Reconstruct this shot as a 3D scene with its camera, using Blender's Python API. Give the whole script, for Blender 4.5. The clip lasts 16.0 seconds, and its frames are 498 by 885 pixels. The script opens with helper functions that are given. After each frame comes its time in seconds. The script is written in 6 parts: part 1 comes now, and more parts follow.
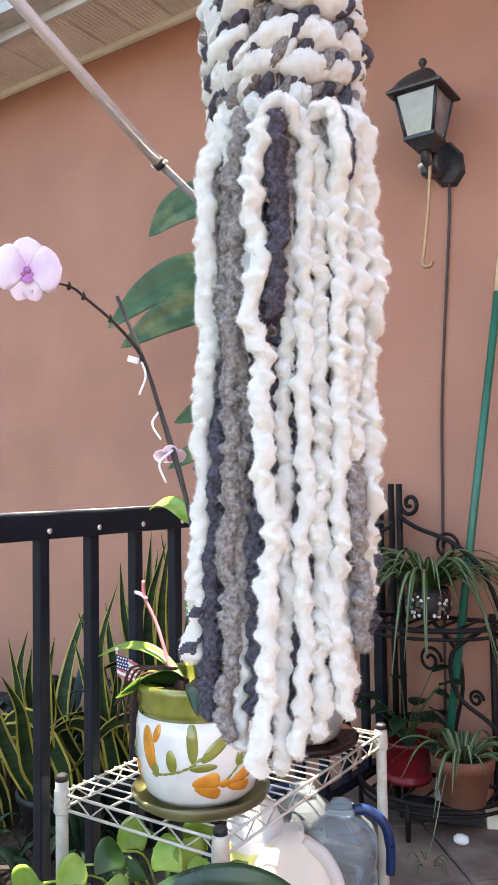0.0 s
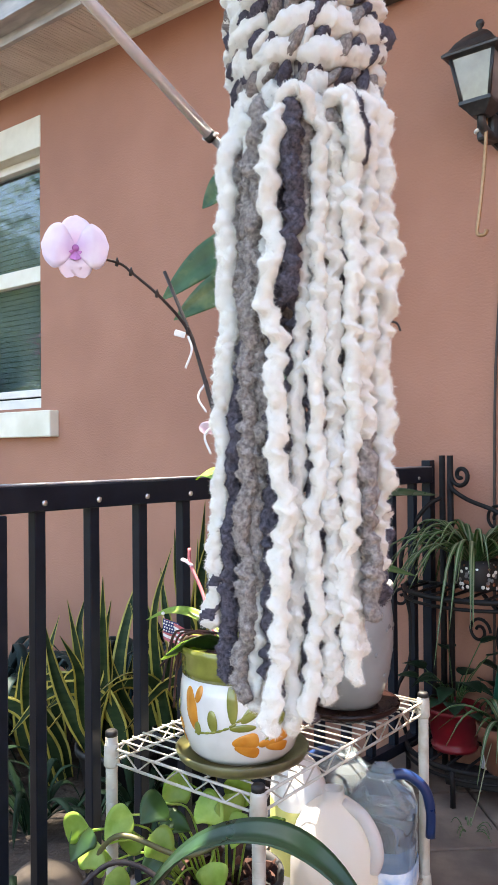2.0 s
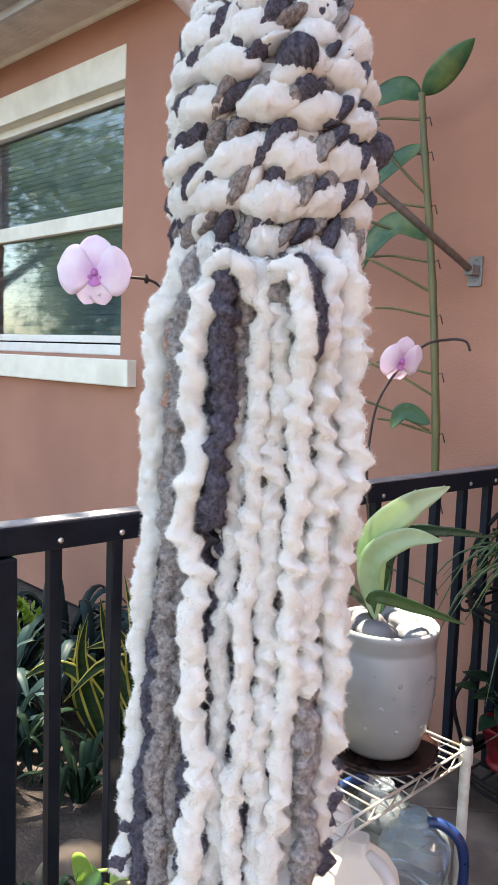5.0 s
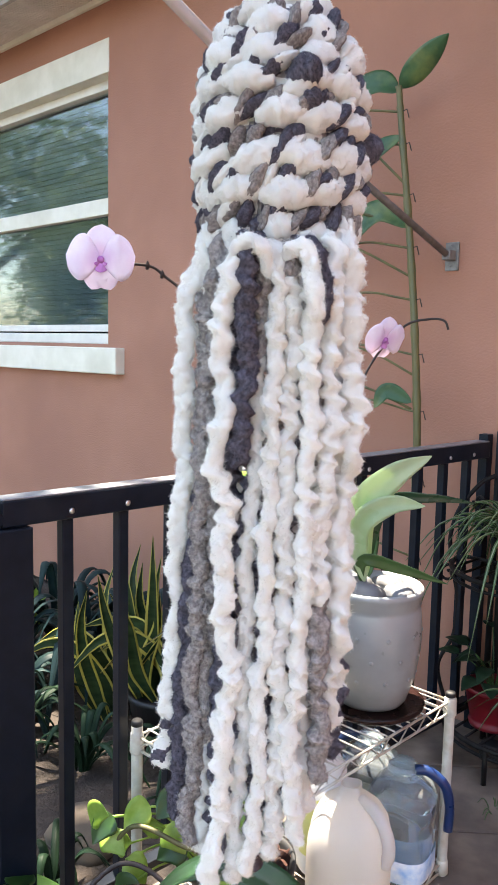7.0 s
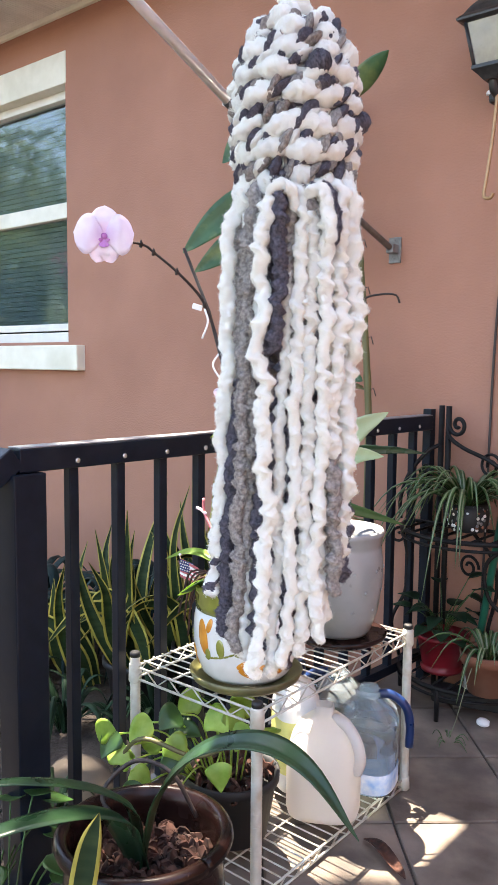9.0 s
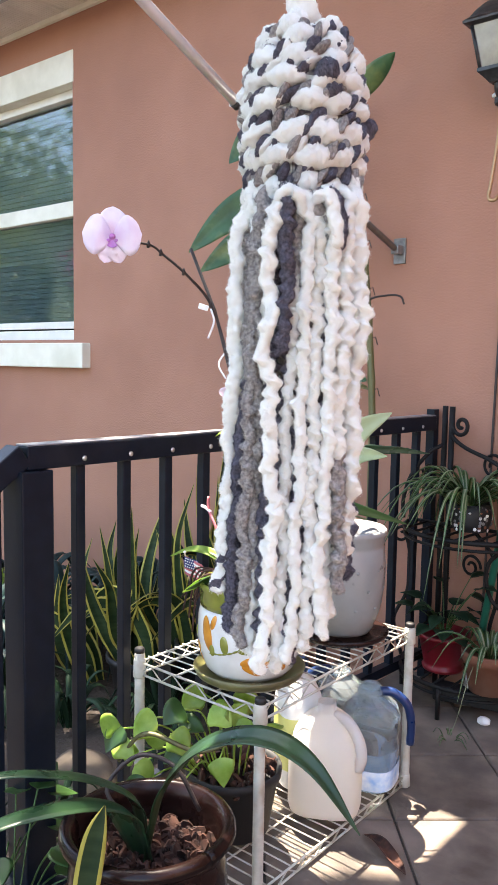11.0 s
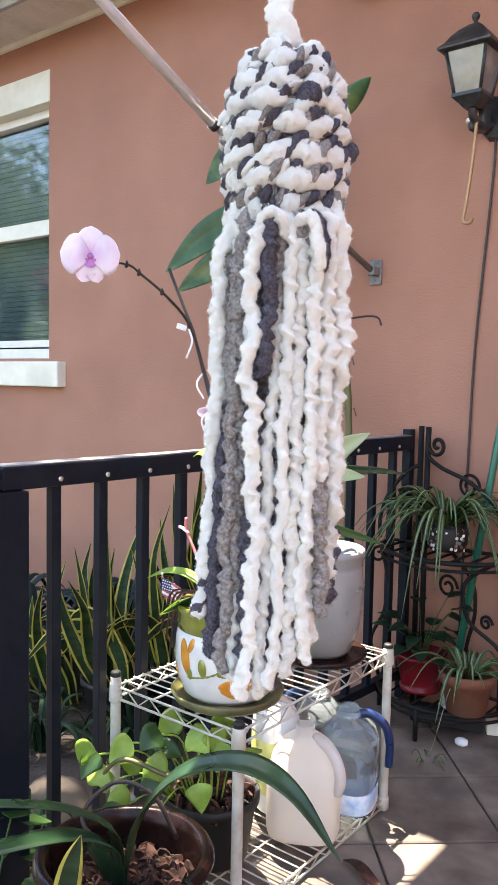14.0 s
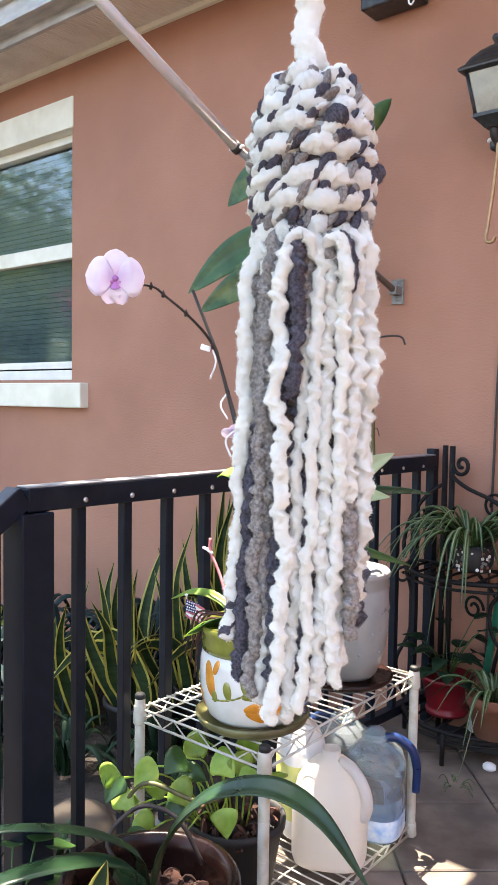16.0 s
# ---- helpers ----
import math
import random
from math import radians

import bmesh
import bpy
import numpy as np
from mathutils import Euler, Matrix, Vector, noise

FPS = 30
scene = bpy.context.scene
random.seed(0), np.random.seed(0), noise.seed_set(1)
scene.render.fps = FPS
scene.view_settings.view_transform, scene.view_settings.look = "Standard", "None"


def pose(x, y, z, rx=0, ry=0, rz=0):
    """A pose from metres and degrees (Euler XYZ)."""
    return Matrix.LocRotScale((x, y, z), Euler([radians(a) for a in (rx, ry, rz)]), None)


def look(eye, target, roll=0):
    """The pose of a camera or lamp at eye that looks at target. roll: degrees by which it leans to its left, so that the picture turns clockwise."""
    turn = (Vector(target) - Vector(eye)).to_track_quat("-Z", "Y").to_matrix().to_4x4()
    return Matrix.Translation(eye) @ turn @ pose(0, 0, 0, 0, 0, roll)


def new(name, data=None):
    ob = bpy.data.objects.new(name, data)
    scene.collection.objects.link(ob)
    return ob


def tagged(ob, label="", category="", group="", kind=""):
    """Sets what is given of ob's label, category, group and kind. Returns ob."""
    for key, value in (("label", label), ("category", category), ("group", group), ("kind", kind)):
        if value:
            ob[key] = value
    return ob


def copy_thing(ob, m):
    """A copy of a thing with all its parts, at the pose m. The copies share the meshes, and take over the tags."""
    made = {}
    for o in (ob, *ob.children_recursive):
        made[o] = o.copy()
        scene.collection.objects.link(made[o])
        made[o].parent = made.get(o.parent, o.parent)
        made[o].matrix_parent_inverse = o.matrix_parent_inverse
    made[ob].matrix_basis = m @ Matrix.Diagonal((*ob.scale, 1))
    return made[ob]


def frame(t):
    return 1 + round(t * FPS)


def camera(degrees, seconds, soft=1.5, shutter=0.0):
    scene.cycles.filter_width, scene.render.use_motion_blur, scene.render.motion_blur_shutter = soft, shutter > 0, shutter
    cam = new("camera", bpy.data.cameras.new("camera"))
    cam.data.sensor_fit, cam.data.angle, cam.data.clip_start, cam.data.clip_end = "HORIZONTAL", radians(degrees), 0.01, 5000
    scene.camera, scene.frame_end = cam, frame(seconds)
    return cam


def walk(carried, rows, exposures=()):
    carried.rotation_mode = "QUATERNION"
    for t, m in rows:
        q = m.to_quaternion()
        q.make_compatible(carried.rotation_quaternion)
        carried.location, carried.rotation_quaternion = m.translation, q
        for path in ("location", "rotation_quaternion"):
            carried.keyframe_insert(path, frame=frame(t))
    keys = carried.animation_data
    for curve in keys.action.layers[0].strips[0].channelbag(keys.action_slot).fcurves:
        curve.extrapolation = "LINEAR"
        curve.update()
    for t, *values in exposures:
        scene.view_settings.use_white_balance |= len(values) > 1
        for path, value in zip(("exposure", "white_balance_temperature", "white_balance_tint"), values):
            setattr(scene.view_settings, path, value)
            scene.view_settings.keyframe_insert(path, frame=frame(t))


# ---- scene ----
cam = camera(34.3, 16.0)
PATH = [
    (0, (1.119, -2.293, 0.941), (-0.004, -0.64, 1.036), -0.9),
    (0.5, (1.122, -2.295, 0.932), (-0.037, -0.666, 0.967), -1.2),
    (1, (1.117, -2.296, 0.931), (-0.071, -0.687, 0.954), -1.1),
    (1.5, (1.135, -2.296, 0.933), (-0.081, -0.709, 0.96), -0.8),
    (2, (1.167, -2.295, 0.948), (-0.084, -0.735, 0.965), -0.5),
    (2.5, (1.159, -2.247, 0.988), (-0.136, -0.723, 0.967), 0.1),
    (3, (1.135, -2.146, 1.067), (-0.21, -0.669, 0.982), 0.7),
    (3.5, (1.124, -2.113, 1.154), (-0.268, -0.685, 1.003), 1.4),
    (4, (1.151, -2.105, 1.171), (-0.274, -0.715, 0.983), 2.0),
    (6.5, (1.183, -2.142, 1.176), (-0.249, -0.767, 0.935), 1.8),
    (7, (1.223, -2.201, 1.154), (-0.177, -0.792, 0.916), 1.2),
    (7.5, (1.227, -2.294, 1.112), (-0.127, -0.839, 0.89), 0.8),
    (8, (1.262, -2.347, 1.085), (-0.052, -0.853, 0.883), 0.4),
    (8.5, (1.3, -2.408, 1.053), (0.011, -0.891, 0.859), 0.4),
    (11, (1.316, -2.438, 1.057), (0.023, -0.926, 0.857), 0.9),
    (11.5, (1.307, -2.44, 1.058), (0.017, -0.924, 0.867), 1.1),
    (12, (1.308, -2.444, 1.061), (0.028, -0.917, 0.878), 1.2),
    (12.5, (1.304, -2.444, 1.06), (0.042, -0.902, 0.889), 1.2),
    (13, (1.304, -2.44, 1.057), (0.054, -0.886, 0.894), 1.1),
    (13.5, (1.309, -2.434, 1.055), (0.065, -0.876, 0.898), 1.1),
    (14, (1.305, -2.437, 1.06), (0.057, -0.882, 0.907), 1.1),
    (14.5, (1.303, -2.434, 1.058), (0.045, -0.886, 0.912), 1.0),
    (15, (1.303, -2.436, 1.058), (0.035, -0.895, 0.923), 0.9),
    (15.5, (1.303, -2.437, 1.058), (0.024, -0.904, 0.937), 0.8),
    (16, (1.296, -2.44, 1.061), (0.007, -0.914, 0.956), 0.8),
]
walk(cam, [(t, look(eye, target, roll)) for t, eye, target, roll in PATH], exposures=((0, 2.86, 7450, 11), (2, 2.76, 7450, 11), (3.5, 2.61, 7450, 11), (7, 2.66, 7450, 11), (8.2, 2.80, 7450, 12), (16, 2.78, 7450, 12)))

# ---- sky, sun, exposure ----
SUN_FROM = Vector((-0.25, 0.11, 1.0)).normalized()
world = bpy.data.worlds.new("sky")
scene.world = world
world.use_nodes = True
wn = world.node_tree.nodes
sky = wn.new("ShaderNodeTexSky")
sky.sky_type = "NISHITA"
sky.sun_disc = False
sky.sun_elevation = math.asin(SUN_FROM.z)
sky.sun_rotation = math.atan2(SUN_FROM.x, SUN_FROM.y)
wn["Background"].inputs["Strength"].default_value = 0.15
world.node_tree.links.new(sky.outputs["Color"], wn["Background"].inputs["Color"])
sun_data = bpy.data.lights.new("sun", "SUN")
sun_data.energy = 5.0
sun_data.angle = radians(0.5)
sun_data.color = (1.0, 0.95, 0.86)
sun = new("sun", sun_data)
sun.matrix_world = look(SUN_FROM * 20, (0, 0, 0))


# ---- materials ----
def material(name, c1, c2, scale=20.0, rough=0.6, bump=0.0, bscale=80.0, metal=0.0, detail=4.0, coat=0.0,
             stretch=(1, 1, 1), rand=0.0, translucent=0.0, stain=None, stain_scale=2.0, spec=0.5, rvar=0.1, dist=0.002):
    """Two colours mixed by noise, with fine relief, optional large stains, leaf translucency and change from piece to piece."""
    m = bpy.data.materials.new(name)
    m.use_nodes = True
    nt = m.node_tree
    n, l = nt.nodes, nt.links
    b = n["Principled BSDF"]
    tc = n.new("ShaderNodeTexCoord")
    mp = n.new("ShaderNodeMapping")
    mp.inputs["Scale"].default_value = stretch
    l.new(tc.outputs["Object"], mp.inputs["Vector"])
    t1 = n.new("ShaderNodeTexNoise")
    t1.inputs["Scale"].default_value = scale
    t1.inputs["Detail"].default_value = detail
    l.new(mp.outputs["Vector"], t1.inputs["Vector"])
    ramp = n.new("ShaderNodeValToRGB")
    ramp.color_ramp.elements[0].position, ramp.color_ramp.elements[1].position = 0.32, 0.68
    ramp.color_ramp.elements[0].color = (*c1, 1)
    ramp.color_ramp.elements[1].color = (*c2, 1)
    l.new(t1.outputs["Fac"], ramp.inputs["Fac"])
    col = ramp.outputs["Color"]
    if stain:
        t3 = n.new("ShaderNodeTexNoise")
        t3.inputs["Scale"].default_value = stain_scale
        t3.inputs["Detail"].default_value = 6.0
        l.new(tc.outputs["Object"], t3.inputs["Vector"])
        mr = n.new("ShaderNodeMapRange")
        mr.inputs["From Min"].default_value, mr.inputs["From Max"].default_value = 0.48, 0.75
        l.new(t3.outputs["Fac"], mr.inputs["Value"])
        mx = n.new("ShaderNodeMix")
        mx.data_type = "RGBA"
        l.new(mr.outputs["Result"], mx.inputs["Factor"])
        l.new(col, mx.inputs["A"])
        mx.inputs["B"].default_value = (*stain, 1)
        col = mx.outputs["Result"]
    if rand:
        oi = n.new("ShaderNodeObjectInfo")
        hs = n.new("ShaderNodeHueSaturation")
        mr2 = n.new("ShaderNodeMapRange")
        mr2.inputs["To Min"].default_value, mr2.inputs["To Max"].default_value = 1 - rand, 1 + rand
        l.new(oi.outputs["Random"], mr2.inputs["Value"])
        l.new(mr2.outputs["Result"], hs.inputs["Value"])
        l.new(col, hs.inputs["Color"])
        col = hs.outputs["Color"]
    l.new(col, b.inputs["Base Color"])
    rr = n.new("ShaderNodeMapRange")
    rr.inputs["To Min"].default_value, rr.inputs["To Max"].default_value = max(0.02, rough - rvar), min(1, rough + rvar)
    l.new(t1.outputs["Fac"], rr.inputs["Value"])
    l.new(rr.outputs["Result"], b.inputs["Roughness"])
    b.inputs["Metallic"].default_value = metal
    b.inputs["Coat Weight"].default_value = coat
    b.inputs["Coat Roughness"].default_value = 0.08
    b.inputs["Specular IOR Level"].default_value = spec
    if bump:
        t2 = n.new("ShaderNodeTexNoise")
        t2.inputs["Scale"].default_value = bscale
        t2.inputs["Detail"].default_value = 6.0
        l.new(mp.outputs["Vector"], t2.inputs["Vector"])
        bp = n.new("ShaderNodeBump")
        bp.inputs["Strength"].default_value = bump
        bp.inputs["Distance"].default_value = dist
        l.new(t2.outputs["Fac"], bp.inputs["Height"])
        l.new(bp.outputs["Normal"], b.inputs["Normal"])
    if translucent:
        tr = n.new("ShaderNodeBsdfTranslucent")
        l.new(col, tr.inputs["Color"])
        ms = n.new("ShaderNodeMixShader")
        ms.inputs["Fac"].default_value = translucent
        l.new(b.outputs["BSDF"], ms.inputs[1])
        l.new(tr.outputs["BSDF"], ms.inputs[2])
        l.new(ms.outputs["Shader"], n["Material Output"].inputs["Surface"])
    return m


def glass(name, color, rough=0.0, ior=1.45, trans=1.0):
    m = bpy.data.materials.new(name)
    m.use_nodes = True
    b = m.node_tree.nodes["Principled BSDF"]
    b.inputs["Base Color"].default_value = (*color, 1)
    b.inputs["Roughness"].default_value = rough
    b.inputs["Transmission Weight"].default_value = trans
    b.inputs["IOR"].default_value = ior
    return m


M_STUCCO = material("painted_stucco", (0.350, 0.172, 0.120), (0.405, 0.205, 0.146), 3.0, 0.85, 0.5, 130.0, detail=8, stain=(0.318, 0.158, 0.116), stain_scale=1.1, spec=0.25, dist=0.004)
M_TRIM = material("cream_trim_paint", (0.72, 0.70, 0.60), (0.80, 0.78, 0.69), 12.0, 0.6, 0.15, 60.0, stain=(0.62, 0.60, 0.50), stain_scale=4)
M_SOFFIT = material("soffit_metal", (0.62, 0.58, 0.53), (0.70, 0.66, 0.61), 8.0, 0.55, 0.1, 60.0, stain=(0.50, 0.46, 0.42), stain_scale=5)
M_FASCIA = material("weathered_fascia", (0.33, 0.32, 0.31), (0.52, 0.50, 0.48), 7.0, 0.6, 0.2, 40.0, stretch=(1, 5, 5), stain=(0.2, 0.2, 0.2), stain_scale=3)
M_WINFRAME = material("window_aluminium", (0.70, 0.70, 0.66), (0.78, 0.78, 0.73), 15.0, 0.45)
M_GLASS = glass("window_glass", (0.62, 0.76, 0.80), 0.03, 1.62)
# near-black walls: the room's dimness is put into the colour
M_DARKROOM = material("room_darkness_paint", (0.05, 0.05, 0.05), (0.07, 0.07, 0.07), 3.0, 0.8)
M_BLIND = material("blind_slat", (0.13, 0.165, 0.18), (0.18, 0.215, 0.23), 10.0, 0.5)
M_BLACK = material("black_railing_paint", (0.003, 0.006, 0.012), (0.006, 0.010, 0.019), 30.0, 0.42, 0.08, 200.0, stain=(0.012, 0.014, 0.019), stain_scale=9, spec=0.22)
# dusty rail paint made paler; the sun's brightness is in this colour
M_RAILTOP = material("dusty_sunlit_rail_top", (0.16, 0.165, 0.18), (0.27, 0.275, 0.29), 25.0, 0.35, 0.1, 120.0, stain=(0.10, 0.10, 0.11), stain_scale=7)
M_BOLT = material("steel_bolt", (0.6, 0.6, 0.6), (0.75, 0.75, 0.75), 60.0, 0.3, metal=1.0)
M_FLOOR = material("concrete_paver", (0.080, 0.060, 0.047), (0.23, 0.182, 0.148), 7.0, 0.8, 0.5, 110.0, detail=8, rand=0.08, stain=(0.06, 0.05, 0.045), stain_scale=5)
M_JOINT = material("floor_joint", (0.06, 0.055, 0.05), (0.10, 0.09, 0.08), 30.0, 0.9, 0.3, 150)
M_SOIL = material("garden_soil", (0.018, 0.013, 0.010), (0.05, 0.037, 0.03), 14.0, 0.95, 0.8, 60.0, detail=8, stain=(0.07, 0.055, 0.045), stain_scale=5, dist=0.01)
M_WHITE_YARN = material("white_chenille", (0.86, 0.85, 0.805), (0.92, 0.915, 0.88), 70.0, 0.95, 0.35, 900.0, spec=0.08, dist=0.0012, translucent=0.42)
M_GREY_YARN = material("taupe_chenille", (0.17, 0.15, 0.145), (0.40, 0.36, 0.34), 260.0, 0.95, 1.0, 520.0, spec=0.1, dist=0.002)
M_DARK_YARN = material("charcoal_chenille", (0.045, 0.042, 0.055), (0.13, 0.12, 0.15), 330.0, 0.95, 0.8, 700.0, spec=0.1, dist=0.002)
M_STEEL = material("brushed_steel_pole", (0.80, 0.86, 0.94), (0.87, 0.91, 0.97), 40.0, 0.18, metal=0.25, stretch=(1, 1, 0.1), rvar=0.05)
M_GALV = material("dull_galvanised_steel", (0.16, 0.16, 0.16), (0.26, 0.26, 0.26), 60.0, 0.5, metal=0.4)
M_WIRE = material("off_white_coated_wire", (0.47, 0.46, 0.41), (0.58, 0.57, 0.51), 50.0, 0.4, 0.1, 300, stain=(0.34, 0.27, 0.19), stain_scale=25)
M_GLAZE_WHITE = material("crackled_white_glaze", (0.68, 0.68, 0.66), (0.76, 0.76, 0.74), 14.0, 0.18, 0.05, 60, coat=0.5, stain=(0.58, 0.58, 0.55), stain_scale=14)
M_GLAZE_GREEN = material("olive_glaze", (0.16, 0.17, 0.03), (0.24, 0.25, 0.05), 30.0, 0.2, 0.1, 90, coat=0.5)
M_GLAZE_ORANGE = material("orange_glaze", (0.52, 0.19, 0.02), (0.66, 0.28, 0.04), 40.0, 0.2, 0.1, 90, coat=0.5)
M_GLAZE_GREY = material("pale_grey_ceramic", (0.23, 0.24, 0.245), (0.29, 0.30, 0.305), 10.0, 0.3, 0.1, 50, coat=0.3, stain=(0.19, 0.20, 0.20), stain_scale=8)
# darker copy of the olive glaze; the saucer's shade is in this colour
M_SAUCER = material("shade_dark_olive_glaze", (0.10, 0.10, 0.035), (0.16, 0.15, 0.06), 24.0, 0.35, 0.1, 90, stain=(0.07, 0.06, 0.03), stain_scale=14)
M_GLAZE_BROWN = material("brown_glaze", (0.008, 0.0035, 0.003), (0.018, 0.007, 0.006), 12.0, 0.26, 0.15, 40, coat=0.06, spec=0.2)
M_TERRACOTTA = material("terracotta", (0.165, 0.058, 0.032), (0.22, 0.082, 0.046), 18.0, 0.8, 0.25, 120, stain=(0.21, 0.11, 0.075), stain_scale=9)
M_REDPLASTIC = material("red_plastic", (0.17, 0.004, 0.012), (0.22, 0.008, 0.016), 12.0, 0.35)
M_DARKPLASTIC = material("dark_plastic_pot", (0.010, 0.010, 0.011), (0.018, 0.018, 0.020), 20.0, 0.6)
M_BARK = material("bark_chips", (0.009, 0.003, 0.002), (0.060, 0.019, 0.011), 55.0, 0.85, 0.8, 120, stain=(0.12, 0.048, 0.030), stain_scale=30)
M_ROCK = material("grey_stone", (0.10, 0.10, 0.105), (0.20, 0.20, 0.205), 14.0, 0.8, 0.5, 60)
M_BORDER = material("tan_stone", (0.06, 0.045, 0.034), (0.10, 0.08, 0.06), 14.0, 0.9, 0.5, 60)
M_LEAF = material("green_leaf", (0.028, 0.075, 0.018), (0.05, 0.12, 0.03), 14.0, 0.35, 0.1, 90, rand=0.15, translucent=0.25)
M_LEAF_DEEP = material("deep_green_leaf", (0.014, 0.045, 0.022), (0.028, 0.075, 0.035), 12.0, 0.3, 0.1, 90, rand=0.15, translucent=0.28, stain=(0.04, 0.095, 0.035), stain_scale=9)
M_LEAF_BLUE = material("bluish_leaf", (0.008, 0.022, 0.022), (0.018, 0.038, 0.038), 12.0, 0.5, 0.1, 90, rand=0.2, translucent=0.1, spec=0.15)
# darkened leaf copy; shade of the bed and stand is in its colour
M_LEAF_SHADE = material("shade_darkened_leaf", (0.006, 0.018, 0.009), (0.014, 0.034, 0.017), 12.0, 0.55, 0.1, 90, rand=0.2, spec=0.12)
M_LEAF_VINE = material("streaked_vine_leaf", (0.028, 0.085, 0.038), (0.05, 0.135, 0.058), 14.0, 0.35, 0.1, 60, rand=0.12, translucent=0.25, stain=(0.20, 0.26, 0.09), stain_scale=11)
# pale copy of the leaf green; the wash of sun is in its colour
M_LEAF_PALE = material("sun_painted_leaf", (0.36, 0.50, 0.26), (0.54, 0.64, 0.44), 9.0, 0.3, 0.1, 60, translucent=0.4)
M_LEAF_LIME = material("lime_leaf", (0.24, 0.42, 0.05), (0.48, 0.64, 0.16), 26.0, 0.35, 0.1, 70, rand=0.15, translucent=0.45)
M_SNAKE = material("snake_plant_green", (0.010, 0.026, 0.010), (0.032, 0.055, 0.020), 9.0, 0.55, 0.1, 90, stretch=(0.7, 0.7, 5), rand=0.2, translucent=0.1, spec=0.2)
M_SNAKE_EDGE = material("snake_plant_margin", (0.30, 0.25, 0.04), (0.46, 0.39, 0.08), 12.0, 0.4, rand=0.15, translucent=0.15)
M_STRIPE = material("pale_leaf_stripe", (0.16, 0.18, 0.10), (0.25, 0.27, 0.17), 12.0, 0.45, rand=0.1, translucent=0.2)
M_STEM = material("brown_stem", (0.014, 0.009, 0.009), (0.036, 0.024, 0.021), 60.0, 0.6, 0.2, 150)
M_CANE = material("green_cane", (0.07, 0.078, 0.03), (0.145, 0.125, 0.045), 22.0, 0.5, 0.2, 90, stretch=(1, 1, 0.4))
M_PETAL = material("lilac_petal", (0.80, 0.68, 0.82), (0.90, 0.83, 0.91), 22.0, 0.55, 0.1, 120, translucent=0.3)
M_THROAT = material("magenta_petal", (0.45, 0.14, 0.45), (0.60, 0.26, 0.58), 40.0, 0.5, translucent=0.2)
M_JUG = material("milky_plastic", (0.82, 0.78, 0.75), (0.88, 0.84, 0.81), 6.0, 0.35, translucent=0.55)
M_LABEL = material("yellow_label", (0.66, 0.66, 0.20), (0.76, 0.76, 0.30), 6.0, 0.5)
M_BLUE = material("blue_plastic", (0.004, 0.018, 0.075), (0.007, 0.028, 0.11), 10.0, 0.3)
M_BLUELABEL = material("sky_blue_label", (0.22, 0.46, 0.80), (0.80, 0.87, 0.93), 34.0, 0.35)
M_CLEAR = glass("clear_plastic", (0.80, 0.92, 1.0), 0.07, 1.3, 0.88)
M_WATER = glass("water", (0.92, 0.96, 0.98), 0.0, 1.33)
M_IRON = material("black_iron", (0.006, 0.006, 0.007), (0.014, 0.012, 0.012), 60.0, 0.55, 0.2, 250, spec=0.2)
M_LAMPBLACK = material("black_lantern_metal", (0.012, 0.013, 0.016), (0.022, 0.024, 0.028), 30.0, 0.42, 0.15, 160, stain=(0.06, 0.06, 0.06), stain_scale=30)
M_FROST = material("frosted_lantern_glass", (0.13, 0.13, 0.13), (0.20, 0.20, 0.195), 9.0, 0.12, spec=0.8, stain=(0.27, 0.27, 0.26), stain_scale=12)
M_BRASS = material("tarnished_brass", (0.34, 0.20, 0.10), (0.42, 0.27, 0.15), 60.0, 0.45, metal=0.6)
M_CORD = material("dark_cord", (0.03, 0.022, 0.022), (0.05, 0.038, 0.036), 60.0, 0.6)
M_BROOM = material("green_broom_handle", (0.012, 0.11, 0.07), (0.02, 0.15, 0.10), 30.0, 0.35, stretch=(1, 1, 0.2))
M_WOODTIP = material("pale_wood", (0.52, 0.38, 0.22), (0.62, 0.48, 0.30), 30.0, 0.6, stretch=(1, 1, 0.2))
M_TRUNK = material("tree_bark", (0.08, 0.06, 0.045), (0.16, 0.12, 0.09), 14.0, 0.9, 0.7, 40)
M_TREELEAF = material("tree_leaf", (0.10, 0.16, 0.08), (0.26, 0.33, 0.19), 3.0, 0.45, translucent=0.5)
M_BLOSSOM = material("pink_blossom", (0.55, 0.10, 0.25), (0.7, 0.2, 0.35), 10.0, 0.5, translucent=0.3)
M_BOARD = material("plain_pale_board", (0.50, 0.48, 0.45), (0.58, 0.56, 0.52), 5.0, 0.7, 0.1, 40)
M_FLAGRED = material("flag_red", (0.45, 0.10, 0.12), (0.55, 0.18, 0.20), 30.0, 0.7)
M_FLAGBLUE = material("flag_blue", (0.02, 0.03, 0.12), (0.03, 0.05, 0.17), 30.0, 0.7)
M_PAPERWHITE = material("white_cloth", (0.74, 0.74, 0.74), (0.80, 0.80, 0.80), 30.0, 0.7)


